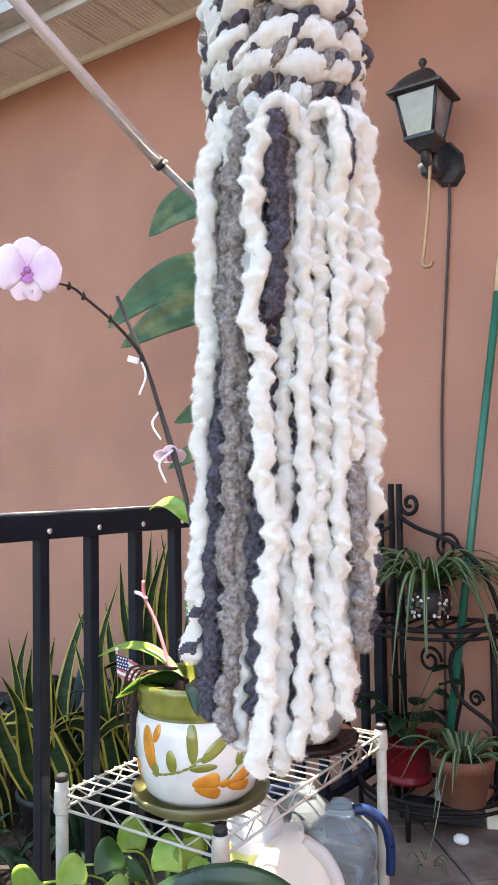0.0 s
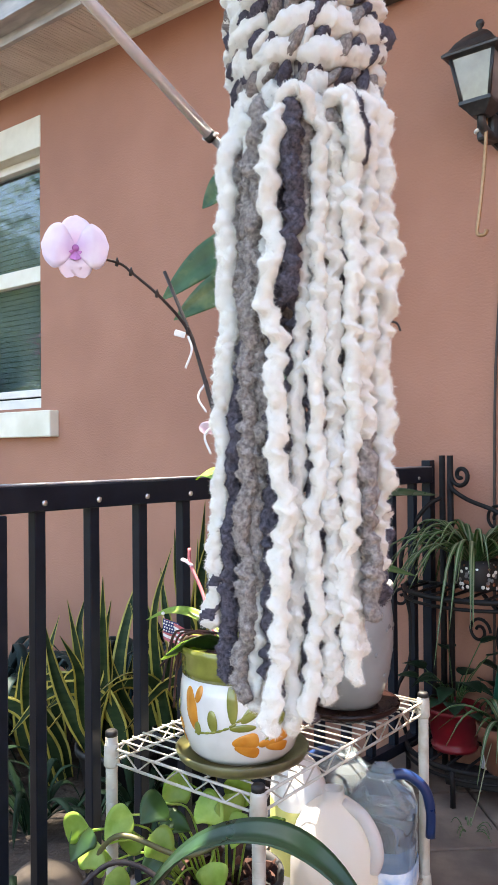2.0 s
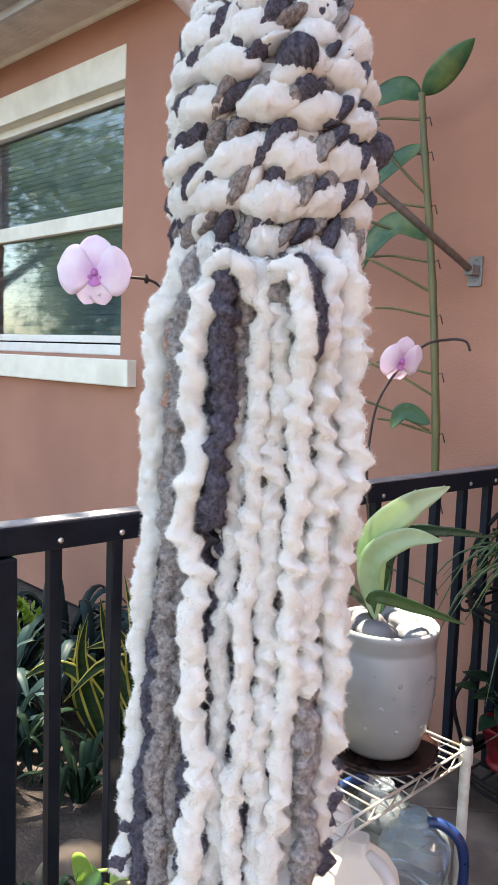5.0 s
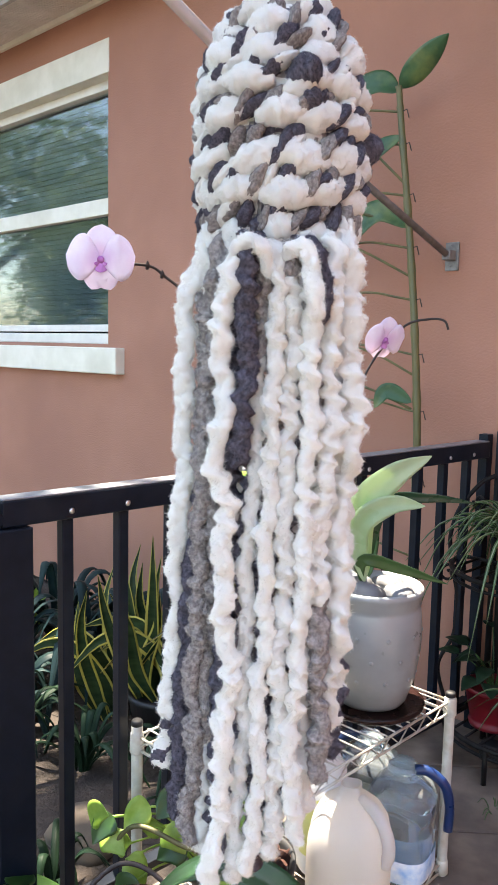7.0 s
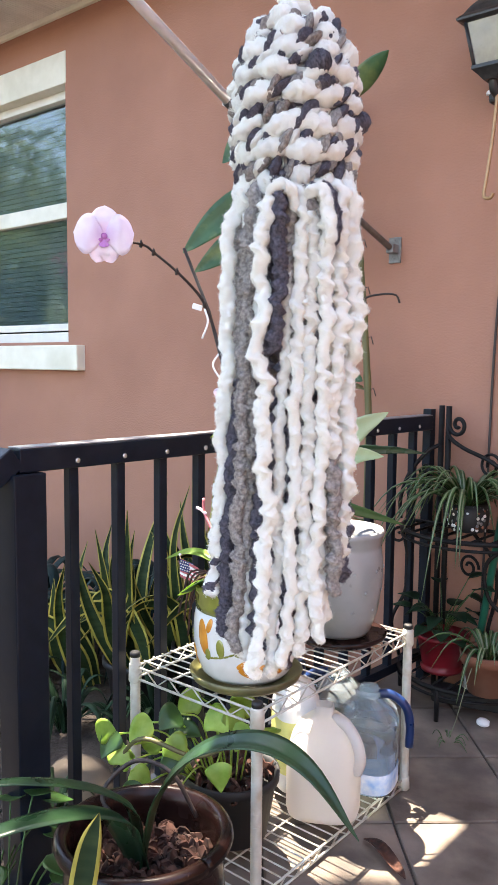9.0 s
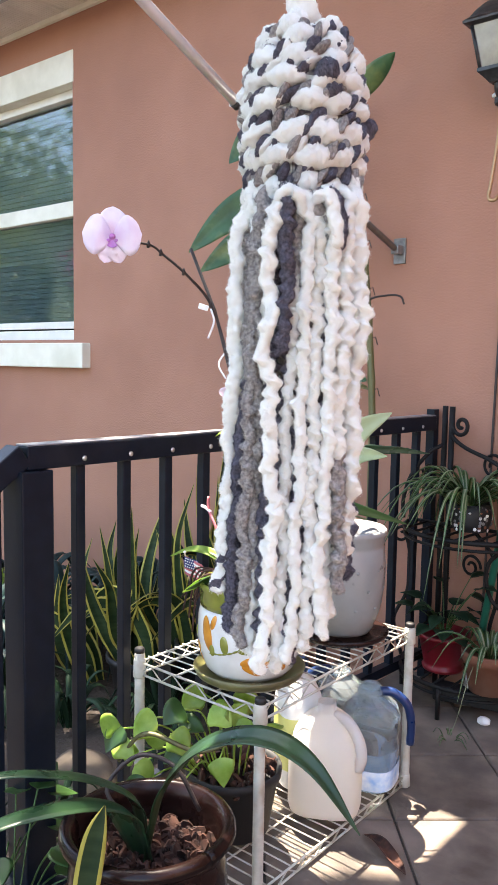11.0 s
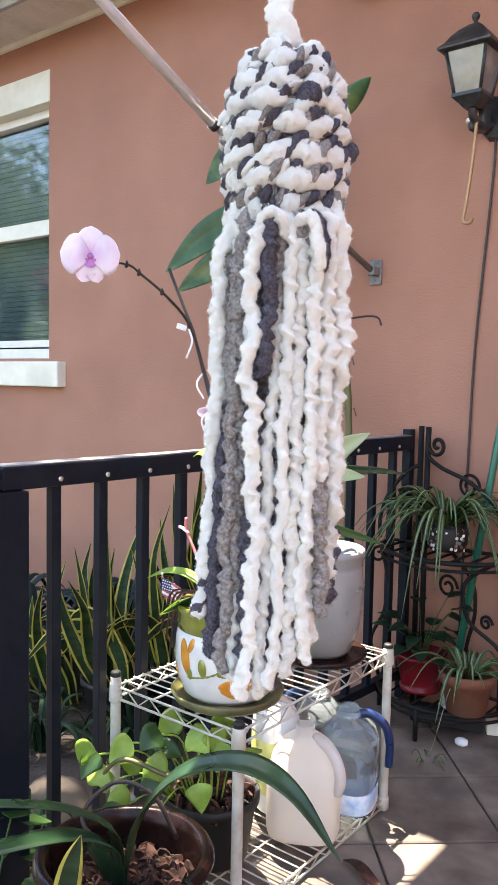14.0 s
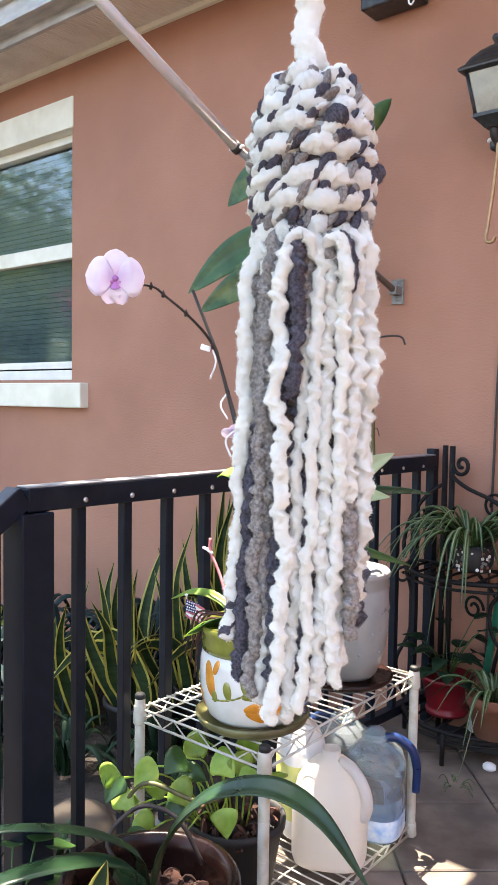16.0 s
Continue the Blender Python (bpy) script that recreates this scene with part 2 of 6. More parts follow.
def blushing(m, inner, radius):
    """Tints a petal towards the flower's heart, its own origin."""
    n, l = m.node_tree.nodes, m.node_tree.links
    b = n["Principled BSDF"]
    col = b.inputs["Base Color"].links[0].from_socket
    tc = n.new("ShaderNodeTexCoord")
    ln = n.new("ShaderNodeVectorMath")
    ln.operation = "LENGTH"
    l.new(tc.outputs["Object"], ln.inputs[0])
    mr = n.new("ShaderNodeMapRange")
    mr.inputs["From Min"].default_value, mr.inputs["From Max"].default_value = radius * 0.12, radius
    mr.inputs["To Min"].default_value, mr.inputs["To Max"].default_value = 0.65, 0.0
    l.new(ln.outputs["Value"], mr.inputs["Value"])
    mx = n.new("ShaderNodeMix")
    mx.data_type = "RGBA"
    l.new(mr.outputs["Result"], mx.inputs["Factor"])
    l.new(col, mx.inputs["A"])
    mx.inputs["B"].default_value = (*inner, 1)
    l.new(mx.outputs["Result"], b.inputs["Base Color"])


blushing(M_PETAL, (0.58, 0.28, 0.60), 0.030)


# ---- mesh helpers ----
def finish(ob, mats, smooth=True):
    for m in mats if isinstance(mats, (list, tuple)) else (mats,):
        ob.data.materials.append(m)
    if smooth:
        ob.data.polygons.foreach_set("use_smooth", [True] * len(ob.data.polygons))
    return ob


def part(name, bm, mats, parent=None, label="", smooth=False):
    me = bpy.data.meshes.new(name)
    bm.to_mesh(me)
    bm.free()
    ob = finish(new(name, me), mats, smooth)
    if parent is not None:
        ob.parent = parent
    if label:
        ob["label"] = label
    return ob


def data_part(name, verts, faces, mats, parent=None, label="", smooth=True, index=None):
    me = bpy.data.meshes.new(name)
    me.from_pydata(verts, [], faces)
    ob = finish(new(name, me), mats, smooth)
    if index is not None:
        me.polygons.foreach_set("material_index", index)
    if parent is not None:
        ob.parent = parent
    if label:
        ob["label"] = label
    return ob


def thing(name, label, category, at=(0, 0, 0), group="", kind="", turn=0.0):
    ob = new(name)
    ob.empty_display_size = 0.05
    ob.matrix_world = pose(*at, 0, 0, turn)
    return tagged(ob, label, category, group, kind)


def box(bm, c, size, rot=None, bevel=0.0):
    m = Matrix.Translation(c) @ (rot.to_4x4() if rot else Matrix.Identity(4)) @ Matrix.Diagonal((*size, 1))
    made = bmesh.ops.create_cube(bm, size=1.0, matrix=m)
    if bevel:
        edges = list({e for v in made["verts"] for e in v.link_edges})
        bmesh.ops.bevel(bm, geom=edges, offset=bevel, segments=2, affect="EDGES", profile=0.5)
    return bm


def solid(c, size, rot=None, bevel=0.0):
    return box(bmesh.new(), c, size, rot, bevel)


def tube_data(points, radii, seg=8, caps=True):
    """Verts and faces of a round tube along points."""
    pts = [Vector(p) for p in points]
    k = len(pts)
    radii = [radii] * k if isinstance(radii, (int, float)) else list(radii)
    verts, faces = [], []
    t0 = (pts[1] - pts[0]).normalized()
    side = t0.orthogonal().normalized()
    for i, p in enumerate(pts):
        t = (pts[min(i + 1, k - 1)] - pts[max(i - 1, 0)]).normalized()
        side = (side - t * side.dot(t)).normalized()
        up = t.cross(side)
        for j in range(seg):
            a = 2 * math.pi * j / seg
            verts.append(p + (side * math.cos(a) + up * math.sin(a)) * radii[i])
    for i in range(k - 1):
        for j in range(seg):
            j2 = (j + 1) % seg
            faces.append((i * seg + j, i * seg + j2, (i + 1) * seg + j2, (i + 1) * seg + j))
    if caps:
        faces.append(tuple(range(seg - 1, -1, -1)))
        faces.append(tuple((k - 1) * seg + j for j in range(seg)))
    return verts, faces


def tube(name, points, radii, mat, parent=None, label="", seg=8):
    v, f = tube_data(points, radii, seg)
    return data_part(name, v, f, mat, parent, label)


def joined(name, pieces, mats, parent=None, label="", smooth=True):
    """Several (verts, faces) as the one mesh of a part."""
    verts, faces = [], []
    for v, f in pieces:
        k = len(verts)
        verts += v
        faces += [tuple(i + k for i in q) for q in f]
    return data_part(name, verts, faces, mats, parent, label, smooth)


def smooth_curve(points, n=24):
    """Catmull-Rom through a few points."""
    p = [Vector(q) for q in points]
    p = [2 * p[0] - p[1]] + p + [2 * p[-1] - p[-2]]
    out = []
    segs = len(p) - 3
    for i in range(n + 1):
        u = i / n * segs
        k = min(int(u), segs - 1)
        t = u - k
        a, b, c, d = p[k:k + 4]
        out.append(0.5 * (2 * b + (c - a) * t + (2 * a - 5 * b + 4 * c - d) * t * t + (3 * b - a - 3 * c + d) * t ** 3))
    return out


def lathe_data(profile, seg=40):
    verts, faces = [], []
    for r, z in profile:
        for j in range(seg):
            a = 2 * math.pi * j / seg
            verts.append(Vector((r * math.cos(a), r * math.sin(a), z)))
    for i in range(len(profile) - 1):
        for j in range(seg):
            j2 = (j + 1) % seg
            faces.append((i * seg + j, i * seg + j2, (i + 1) * seg + j2, (i + 1) * seg + j))
    faces.append(tuple(range(seg - 1, -1, -1)))
    faces.append(tuple((len(profile) - 1) * seg + j for j in range(seg)))
    return verts, faces


def lathe(name, profile, mat, parent=None, label="", seg=40, at=(0, 0, 0)):
    v, f = lathe_data(profile, seg)
    v = [p + Vector(at) for p in v]
    return data_part(name, v, f, mat, parent, label)


def leaf_data(curve, width, side_hint=None, fold=0.25, edge=0.0, shape="strap", twist=0.0, thick=0.0012, wave=0.0, centre=False):
    """A leaf along a curve: a ribbon with a fold and thickness. Returns verts, faces and a material index that is 1 on the rim (or the middle)."""
    pts = curve
    k = len(pts)
    verts, faces, idx = [], [], []
    hint = Vector(side_hint) if side_hint is not None else None
    cols = [-1, -0.68, -0.3, 0, 0.3, 0.68, 1]
    m = len(cols)
    side = None
    for i, p in enumerate(pts):
        u = i / (k - 1)
        t = (pts[min(i + 1, k - 1)] - pts[max(i - 1, 0)]).normalized()
        if side is None:
            s0 = hint if hint is not None else t.cross(Vector((0, 0, 1)))
            if s0.length < 1e-4:
                s0 = Vector((1, 0, 0))
            side = s0
        side = (side - t * side.dot(t)).normalized()
        nrm = side.cross(t)
        if twist:
            rot = Matrix.Rotation(twist * u, 3, t)
            sd, nr = rot @ side, rot @ nrm
        else:
            sd, nr = side, nrm
        if shape == "strap":
            w = min(1, 0.55 + 1.5 * u) * (1 - max(0, u - 0.55) ** 2 / 0.2025 * 0.98)
        elif shape == "blade":
            w = min(1, 0.45 + 2.2 * u) * max(0.02, 1 - u ** 2.6)
        elif shape == "thin":
            w = min(1, 0.5 + 3 * u) * (1 - u ** 2.2 * 0.95)
        elif shape == "petal":
            w = max(0.05, math.sin(math.pi * (0.04 + 0.96 * u) ** 1.25) ** 0.55)
        elif shape == "heart":
            w = max(0.02, math.sin(math.pi * min(1, u ** 0.68)) ** 0.85 * (1.06 - 0.2 * u))
        else:
            w = max(0.03, math.sin(math.pi * u ** 0.85) ** 0.75)
        for c in cols:
            h = fold * abs(c) * width * w * 0.5 + wave * math.sin(u * 17 + c * 2) * width * abs(c)
            verts.append(p + sd * (c * width * 0.5 * w) + nr * h)
    n_top = len(verts)
    for i, p in enumerate(list(verts)):
        r, c = divmod(i, m)
        t = (pts[min(r + 1, k - 1)] - pts[max(r - 1, 0)]).normalized()
        across = (verts[r * m + m - 1] - verts[r * m])
        nr = across.cross(t)
        nr = nr.normalized() if nr.length > 1e-9 else Vector((0, 0, 1))
        verts.append(p - nr * thick)
    for i in range(k - 1):
        for j in range(m - 1):
            a = i * m + j
            q = (a, a + 1, a + m + 1, a + m)
            mark = (1 if j in (2, 3) else 0) if centre else (1 if j in (0, m - 2) else 0)
            faces.append(q)
            faces.append(tuple(n_top + v for v in reversed(q)))
            idx += [mark, mark]
        for a, flip in ((i * m, False), (i * m + m - 1, True)):
            q = (a, a + m, n_top + a + m, n_top + a)
            faces.append(q if not flip else tuple(reversed(q)))
            idx.append(0 if centre else 1)
    return verts, faces, idx


def leaf(parent, curve, width, mats, label="", name="leaf", **kw):
    v, f, idx = leaf_data(curve, width, **kw)
    many = isinstance(mats, (list, tuple)) and len(mats) > 1
    return data_part(name, v, f, mats, parent, label, True, idx if many else None)

# ---- setting: house wall, window, eave, added shade slab, floor, garden ground ----
WX0, WX1, WZ0, WZ1 = -3.35, -1.895, 1.148, 2.349   # window opening
EAVE_Z = 2.665


def structure(ob, label, category):
    return tagged(ob, label, category, kind="structure")


bm = bmesh.new()
box(bm, ((-8 + WX0) / 2, 0.1, 1.45), (8 + WX0, 0.2, 3.1))
box(bm, ((WX1 + 5) / 2, 0.1, 1.45), (5 - WX1, 0.2, 3.1))
box(bm, ((WX0 + WX1) / 2, 0.1, (WZ0 - 0.1) / 2), (WX1 - WX0, 0.2, WZ0 + 0.1))
box(bm, ((WX0 + WX1) / 2, 0.1, (WZ1 + 0.147 + 3.0) / 2), (WX1 - WX0, 0.2, 3.0 - WZ1 - 0.147))
structure(part("wall_house", bm, M_STUCCO), "terracotta painted stucco house wall", "wall")

# added wall out of view, limits sky light and bounce from the right
bm = solid((4.2, -2.1, 1.45), (0.2, 4.2, 3.1))
structure(part("wall_side", bm, M_STUCCO), "unseen terracotta stucco wall added to hold back sky light", "wall")

# lintel and sill
bm = solid(((WX0 + WX1) / 2 + 0.004, 0.09, WZ1 + 0.0735), (WX1 - WX0 + 0.008, 0.19, 0.147), bevel=0.004)
structure(part("trim_lintel", bm, M_TRIM), "cream painted lintel over the window", "trim")
bm = solid(((WX0 + WX1) / 2, -0.005, (1.012 + WZ0 - 0.016) / 2), (WX1 - WX0 + 0.25, 0.09, WZ0 - 0.016 - 1.012), bevel=0.006)
structure(part("trim_sill", bm, M_TRIM), "cream painted window sill", "trim")

win = structure(thing("window_1", "", ""), "single-hung window with cream frame, garden mirrored in dark glass", "window")
MEET = 1.785
for c, s in ((((WX0 + WX1) / 2, 0.09, WZ1 - 0.02), (WX1 - WX0, 0.06, 0.04)),
             (((WX0 + WX1) / 2, 0.09, WZ0 + 0.025), (WX1 - WX0, 0.07, 0.05)),
             ((WX0 + 0.02, 0.09, (WZ0 + WZ1) / 2), (0.04, 0.06, WZ1 - WZ0 - 0.09)),
             ((WX1 - 0.012, 0.1, (WZ0 + WZ1) / 2), (0.024, 0.05, WZ1 - WZ0 - 0.09))):
    part("window_frame", solid(c, s, bevel=0.004), M_WINFRAME, win)
part("meeting_rail", solid(((WX0 + WX1) / 2 + 0.01, 0.075, MEET), (WX1 - WX0 - 0.07, 0.05, 0.075), bevel=0.004), M_TRIM, win, "cream meeting rail")
part("sash_rail", solid(((WX0 + WX1) / 2 + 0.01, 0.07, WZ0 + 0.075), (WX1 - WX0 - 0.07, 0.03, 0.035), bevel=0.003), M_WINFRAME, win)
for z0, z1, y in ((MEET + 0.03, WZ1 - 0.035, 0.1), (WZ0 + 0.085, MEET - 0.03, 0.085)):
    p = part("pane", solid(((WX0 + WX1) / 2, y, (z0 + z1) / 2), (WX1 - WX0 - 0.05, 0.004, z1 - z0)), M_GLASS, win, "dark reflecting glass pane")
    p.visible_shadow = False
blind = tagged(thing("window_blind", "grey horizontal slat blind behind the window panes", "blind"))
zz = WZ0 + 0.08
while zz < WZ1 - 0.05:
    part("slat", solid(((WX0 + WX1) / 2, 0.135, zz), (WX1 - WX0 - 0.06, 0.026, 0.0015), Euler((radians(76), 0, 0)).to_matrix()), M_BLIND, blind)
    zz += 0.026
# added box behind the panes, dark in colour to pass for an unlit room
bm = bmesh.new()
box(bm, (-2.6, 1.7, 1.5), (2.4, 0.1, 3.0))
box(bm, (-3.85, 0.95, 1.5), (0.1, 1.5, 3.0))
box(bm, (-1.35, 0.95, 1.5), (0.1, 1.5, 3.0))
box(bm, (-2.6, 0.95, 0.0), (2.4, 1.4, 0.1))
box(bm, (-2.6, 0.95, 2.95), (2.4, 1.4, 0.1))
structure(part("wall_room", bm, M_DARKROOM), "room box behind the window, painted dark to stand for dimness", "room")

# eave: ribbed soffit panels in one mesh, edge trim, fascia and gutter
bm = bmesh.new()
x = -6.0
while x < 4.9:
    box(bm, (x + 0.083, -0.155, EAVE_Z + 0.01), (0.164, 0.31, 0.012), bevel=0.003)
    for k in range(9):
        box(bm, (x + 0.010 + k * 0.0183, -0.155, EAVE_Z + 0.0035), (0.006, 0.29, 0.003))
    x += 0.17
box(bm, (-0.55, -0.155, EAVE_Z + 0.03), (10.9, 0.33, 0.02))
structure(part("ceiling_soffit", bm, M_SOFFIT), "ribbed pale metal soffit panels under the eave", "soffit")
bm = solid((-0.55, -0.012, EAVE_Z - 0.006), (10.9, 0.022, 0.026), bevel=0.003)
structure(part("trim_eave", bm, M_TRIM), "cream edge trim where the soffit meets the wall", "trim")
bm = solid((-0.55, -0.325, EAVE_Z + 0.02), (10.9, 0.022, 0.13), bevel=0.003)
structure(part("trim_fascia", bm, M_FASCIA), "weathered grey fascia board", "trim")
bm = bmesh.new()
box(bm, (-0.55, -0.375, EAVE_Z - 0.005), (10.9, 0.075, 0.006), bevel=0.002)
box(bm, (-0.55, -0.415, EAVE_Z + 0.035), (10.9, 0.006, 0.085), bevel=0.002)
box(bm, (-0.55, -0.43, EAVE_Z + 0.08), (10.9, 0.03, 0.012), bevel=0.002)
structure(part("trim_gutter", bm, M_FASCIA), "grey weathered metal gutter along the eave", "gutter")
bm = solid((-0.55, 0.3, EAVE_Z + 0.3), (10.9, 1.4, 0.08), Euler((radians(14), 0, 0)).to_matrix())
structure(part("roof_house", bm, M_FASCIA), "house roof above the eave", "roof")
# unseen slab added overhead; its left edge sets where direct sun falls
bm = solid((0.31, -2.665, 2.8), (0.90, 4.67, 0.08))
structure(part("ceiling_porch", bm, M_BOARD), "unseen slab added to shade the hanging and patio", "ceiling")

bm = solid((1.38, -1.712, 2.80), (1.26, 0.07, 0.075), bevel=0.004)
box(bm, (1.98, -1.712, 1.41), (0.08, 0.08, 2.70), bevel=0.004)
structure(part("trim_beam", bm, M_BOARD), "plain porch beam on a post", "beam")

# floor slab; its pavers follow at the end of the file
bm = solid((1.2, -2.25, -0.06), (2.5, 4.5, 0.1))
floor = structure(part("floor", bm, M_JOINT), "grey-brown concrete paver patio floor", "floor")

# garden ground, one uneven sheet to the horizon
gv, gf = [], []
ring = [0.0, 0.5, 1.0, 1.5, 2.0, 2.6, 3.4, 4.5, 6, 9, 14, 25, 60, 200, 900]
for i, r in enumerate(ring):
    for j in range(48):
        a = 2 * math.pi * j / 48
        p = Vector((-1.2 + r * math.cos(a), -1.0 + r * math.sin(a), 0))
        p.z = -0.12 + (0.03 * noise.noise(p * 2.3) if r < 10 else 0)
        gv.append(p)
for i in range(len(ring) - 1):
    for j in range(48):
        j2 = (j + 1) % 48
        gf.append((i * 48 + j, (i + 1) * 48 + j, (i + 1) * 48 + j2, i * 48 + j2))
structure(data_part("ground", gv, gf, M_SOIL), "dry brown garden soil with mulch", "ground")


# ---- railing ----
def rail_x(y):
    return RAIL_X0 + (y + 1.42) * RAIL_SLOPE


RAIL_X0, RAIL_SLOPE = -0.008, 0.04
rail = thing("railing", "black painted metal railing with square balusters", "railing", (rail_x(-1.555), -1.555, 0),
             turn=-math.degrees(math.atan(RAIL_SLOPE)))
RL = 1.52
part("top_rail", solid((0, RL / 2, 0.866), (0.046, RL, 0.046), bevel=0.003), M_BLACK, rail)
# thin pale strip added to carry the sunlight along the rail
part("rail_sun_strip", solid((0, RL / 2, 0.8905), (0.042, RL - 0.004, 0.003), bevel=0.001), M_RAILTOP, rail, "added dusty strip, paled for sunlight on the rail top")
part("bottom_rail", solid((0, RL / 2, 0.09), (0.03, RL - 0.03, 0.03), bevel=0.002), M_BLACK, rail)
post = part("post", solid((0, 0.015, 0.421), (0.070, 0.070, 0.842), bevel=0.003), M_BLACK, rail)
part("base_plate", solid((0, -0.002, 0.005), (0.12, 0.12, 0.01), bevel=0.002), M_BLACK, rail)
bal = None
for k in range(13):
    y = 0.130 + 0.1185 * k
    if y > RL - 0.02:
        break
    if bal is None:
        bal = part("baluster", solid((0, 0, 0.47), (0.022, 0.022, 0.75), bevel=0.002), M_BLACK, rail)
        bal.location = (0, y, 0)
        v, f = lathe_data([(0.0055, 0), (0.0055, 0.0015), (0.004, 0.003), (0.001, 0.0036)], 12)
        q = Matrix.Rotation(radians(90), 3, "Y")
        bolt = data_part("bolt", [q @ p for p in v], f, M_BOLT, rail, "bright steel bolt head")
        bolt.location = (0.0232, y, 0.858)
    else:
        for src in (bal, bolt):
            o = src.copy()
            scene.collection.objects.link(o)
            o.location.y = y
part("end_post", solid((0, RL + 0.012, 0.455), (0.03, 0.03, 0.91), bevel=0.002), M_BLACK, rail)
# handrail that goes down the steps
sl = Euler((radians(-36), 0, 0)).to_matrix()
dn = Vector((0, -math.cos(radians(36)), -math.sin(radians(36))))
bm = solid(Vector((0, -0.012, 0.868)) + dn * 0.45, (0.046, 0.92, 0.046), Euler((radians(36), 0, 0)).to_matrix(), 0.003)
part("stair_rail", bm, M_BLACK, rail)
for k in range(5):
    p = Vector((0, -0.012, 0.85)) + dn * (0.062 + 0.150 * k)
    part("baluster", solid((0, p.y, p.z - 0.38), (0.024, 0.024, 0.76), bevel=0.002), M_BLACK, rail)


# ---- wire shelf ----
SA, SC, SB = Vector((0.036, -1.296, 0)), Vector((0.380, -1.298, 0)), Vector((0.366, -0.705, 0))
SD = SA + SB - SC
shelf = thing("wire_shelf", "small off-white coated wire shelf with rust spots, standing on the patio", "shelf")
for c in (SA, SB, SC, SD):
    ph = 0.428 if c in (SA,) else 0.416
    prof = [(0.0110, 0)]
    for k in range(15):
        zg = 0.025 + 0.0254 * k
        prof += [(0.0110, zg - 0.0004), (0.0110, zg), (0.0104, zg + 0.0006), (0.0104, zg + 0.0012), (0.0110, zg + 0.0018), (0.0110, zg + 0.0022)]
    p = lathe("shelf_post", prof + [(0.0110, ph)], M_WIRE, shelf, at=c, seg=16)
    lathe("post_cap", [(0.0113, ph - 0.004), (0.0113, ph + 0.004), (0.009, ph + 0.007)], M_DARKPLASTIC, p, "dark plastic cap", 16, c)


def shelf_tier(z, drop=0.026):
    tier = []
    ex, ey = (SC - SA), (SD - SA)
    up = Vector((0, 0, z))
    for a, b in ((SA, SC), (SC, SB), (SB, SD), (SD, SA)):
        for dz in (0.0, -drop):
            tier.append(tube_data([a + up + Vector((0, 0, dz)), b + up + Vector((0, 0, dz))], 0.0027, 8))
        n = max(6, int((b - a).length / 0.032))
        zig = [a + (b - a) * (i / n) + up + Vector((0, 0, 0 if i % 2 else -drop)) for i in range(n + 1)]
        tier.append(tube_data(zig, 0.0018, 6))
    edge = joined("shelf_frame", tier, M_WIRE, shelf, "truss edge of bent wire")
    n = 22
    for i in range(1, n):
        a = SA + ey * (i / n) + up + Vector((0, 0, 0.005))
        tube("wire", [a, a + ex], 0.0018, M_WIRE, shelf, seg=6)
    for i in (1, 2):
        a = SA + ex * (i / 3) + up + Vector((0, 0, 0.0006))
        tube("cross_wire", [a, a + ey], 0.0026, M_WIRE, shelf, seg=6)
    for c in (SA, SB, SC, SD):
        lathe("clamp", [(0.0118, max(0.001, z - 0.034)), (0.0146, max(0.004, z - 0.030)), (0.0132, z + 0.006), (0.0118, z + 0.008)], M_WIRE, shelf, seg=16, at=c)


shelf_tier(0.402)
shelf_tier(0.026, 0.020)


# ---- pole fixed to the wall ----
PB, PJ = Vector((-0.105, -0.045, 1.44)), Vector((-0.20, -0.737, 1.754))
pd = (PJ - PB).normalized()
pole = thing("support_pole", "slanting steel telescopic pole held by a wall bracket", "pole")
tube("inner_tube", [PB, PJ + pd * 0.02], 0.0105, M_GALV, pole, seg=20)
po = Vector((-0.215, -1.163, 1.96)) - PJ
tube("outer_tube", [PJ, PJ + po * 2.9], 0.0145, M_STEEL, pole, "thicker bright steel tube", 20)
tube("collar", [PJ - pd * 0.006, PJ + pd * 0.012], 0.0165, M_DARKPLASTIC, pole, seg=20)
side = pd.cross(Vector((0, 0, 1))).normalized()
for s in (-1, 1):
    part("clip", solid(PJ + side * 0.02 * s, (0.012, 0.016, 0.008), Euler((0.3, 0.5 * s, 0.2)).to_matrix(), 0.002), M_PAPERWHITE, pole, "white plastic clip")
br = part("wall_bracket", solid((-0.108, -0.004, 1.435), (0.045, 0.008, 0.085), bevel=0.002), M_GALV, pole, "square dull steel wall plate")
part("bracket_fork", solid((-0.106, -0.026, 1.437), (0.028, 0.04, 0.03), bevel=0.003), M_GALV, pole)
for z in (1.405, 1.465):
    lathe("screw", [(0.005, 0), (0.004, 0.003)], M_GALV, pole, at=(-0.108, -0.010, z), seg=10)


# ---- crocheted hanging ----
JX, JY, NECK = 0.766, -1.712, 1.256
jelly = thing("crocheted_hanging", "white and grey chenille crocheted jellyfish hanging with long tentacles", "wall hanging", (JX, JY, 0), turn=40)
rng = np.random.RandomState(4)
PXM = 0.00062
EYE = 1.06  # height about which the hanging narrows towards its front


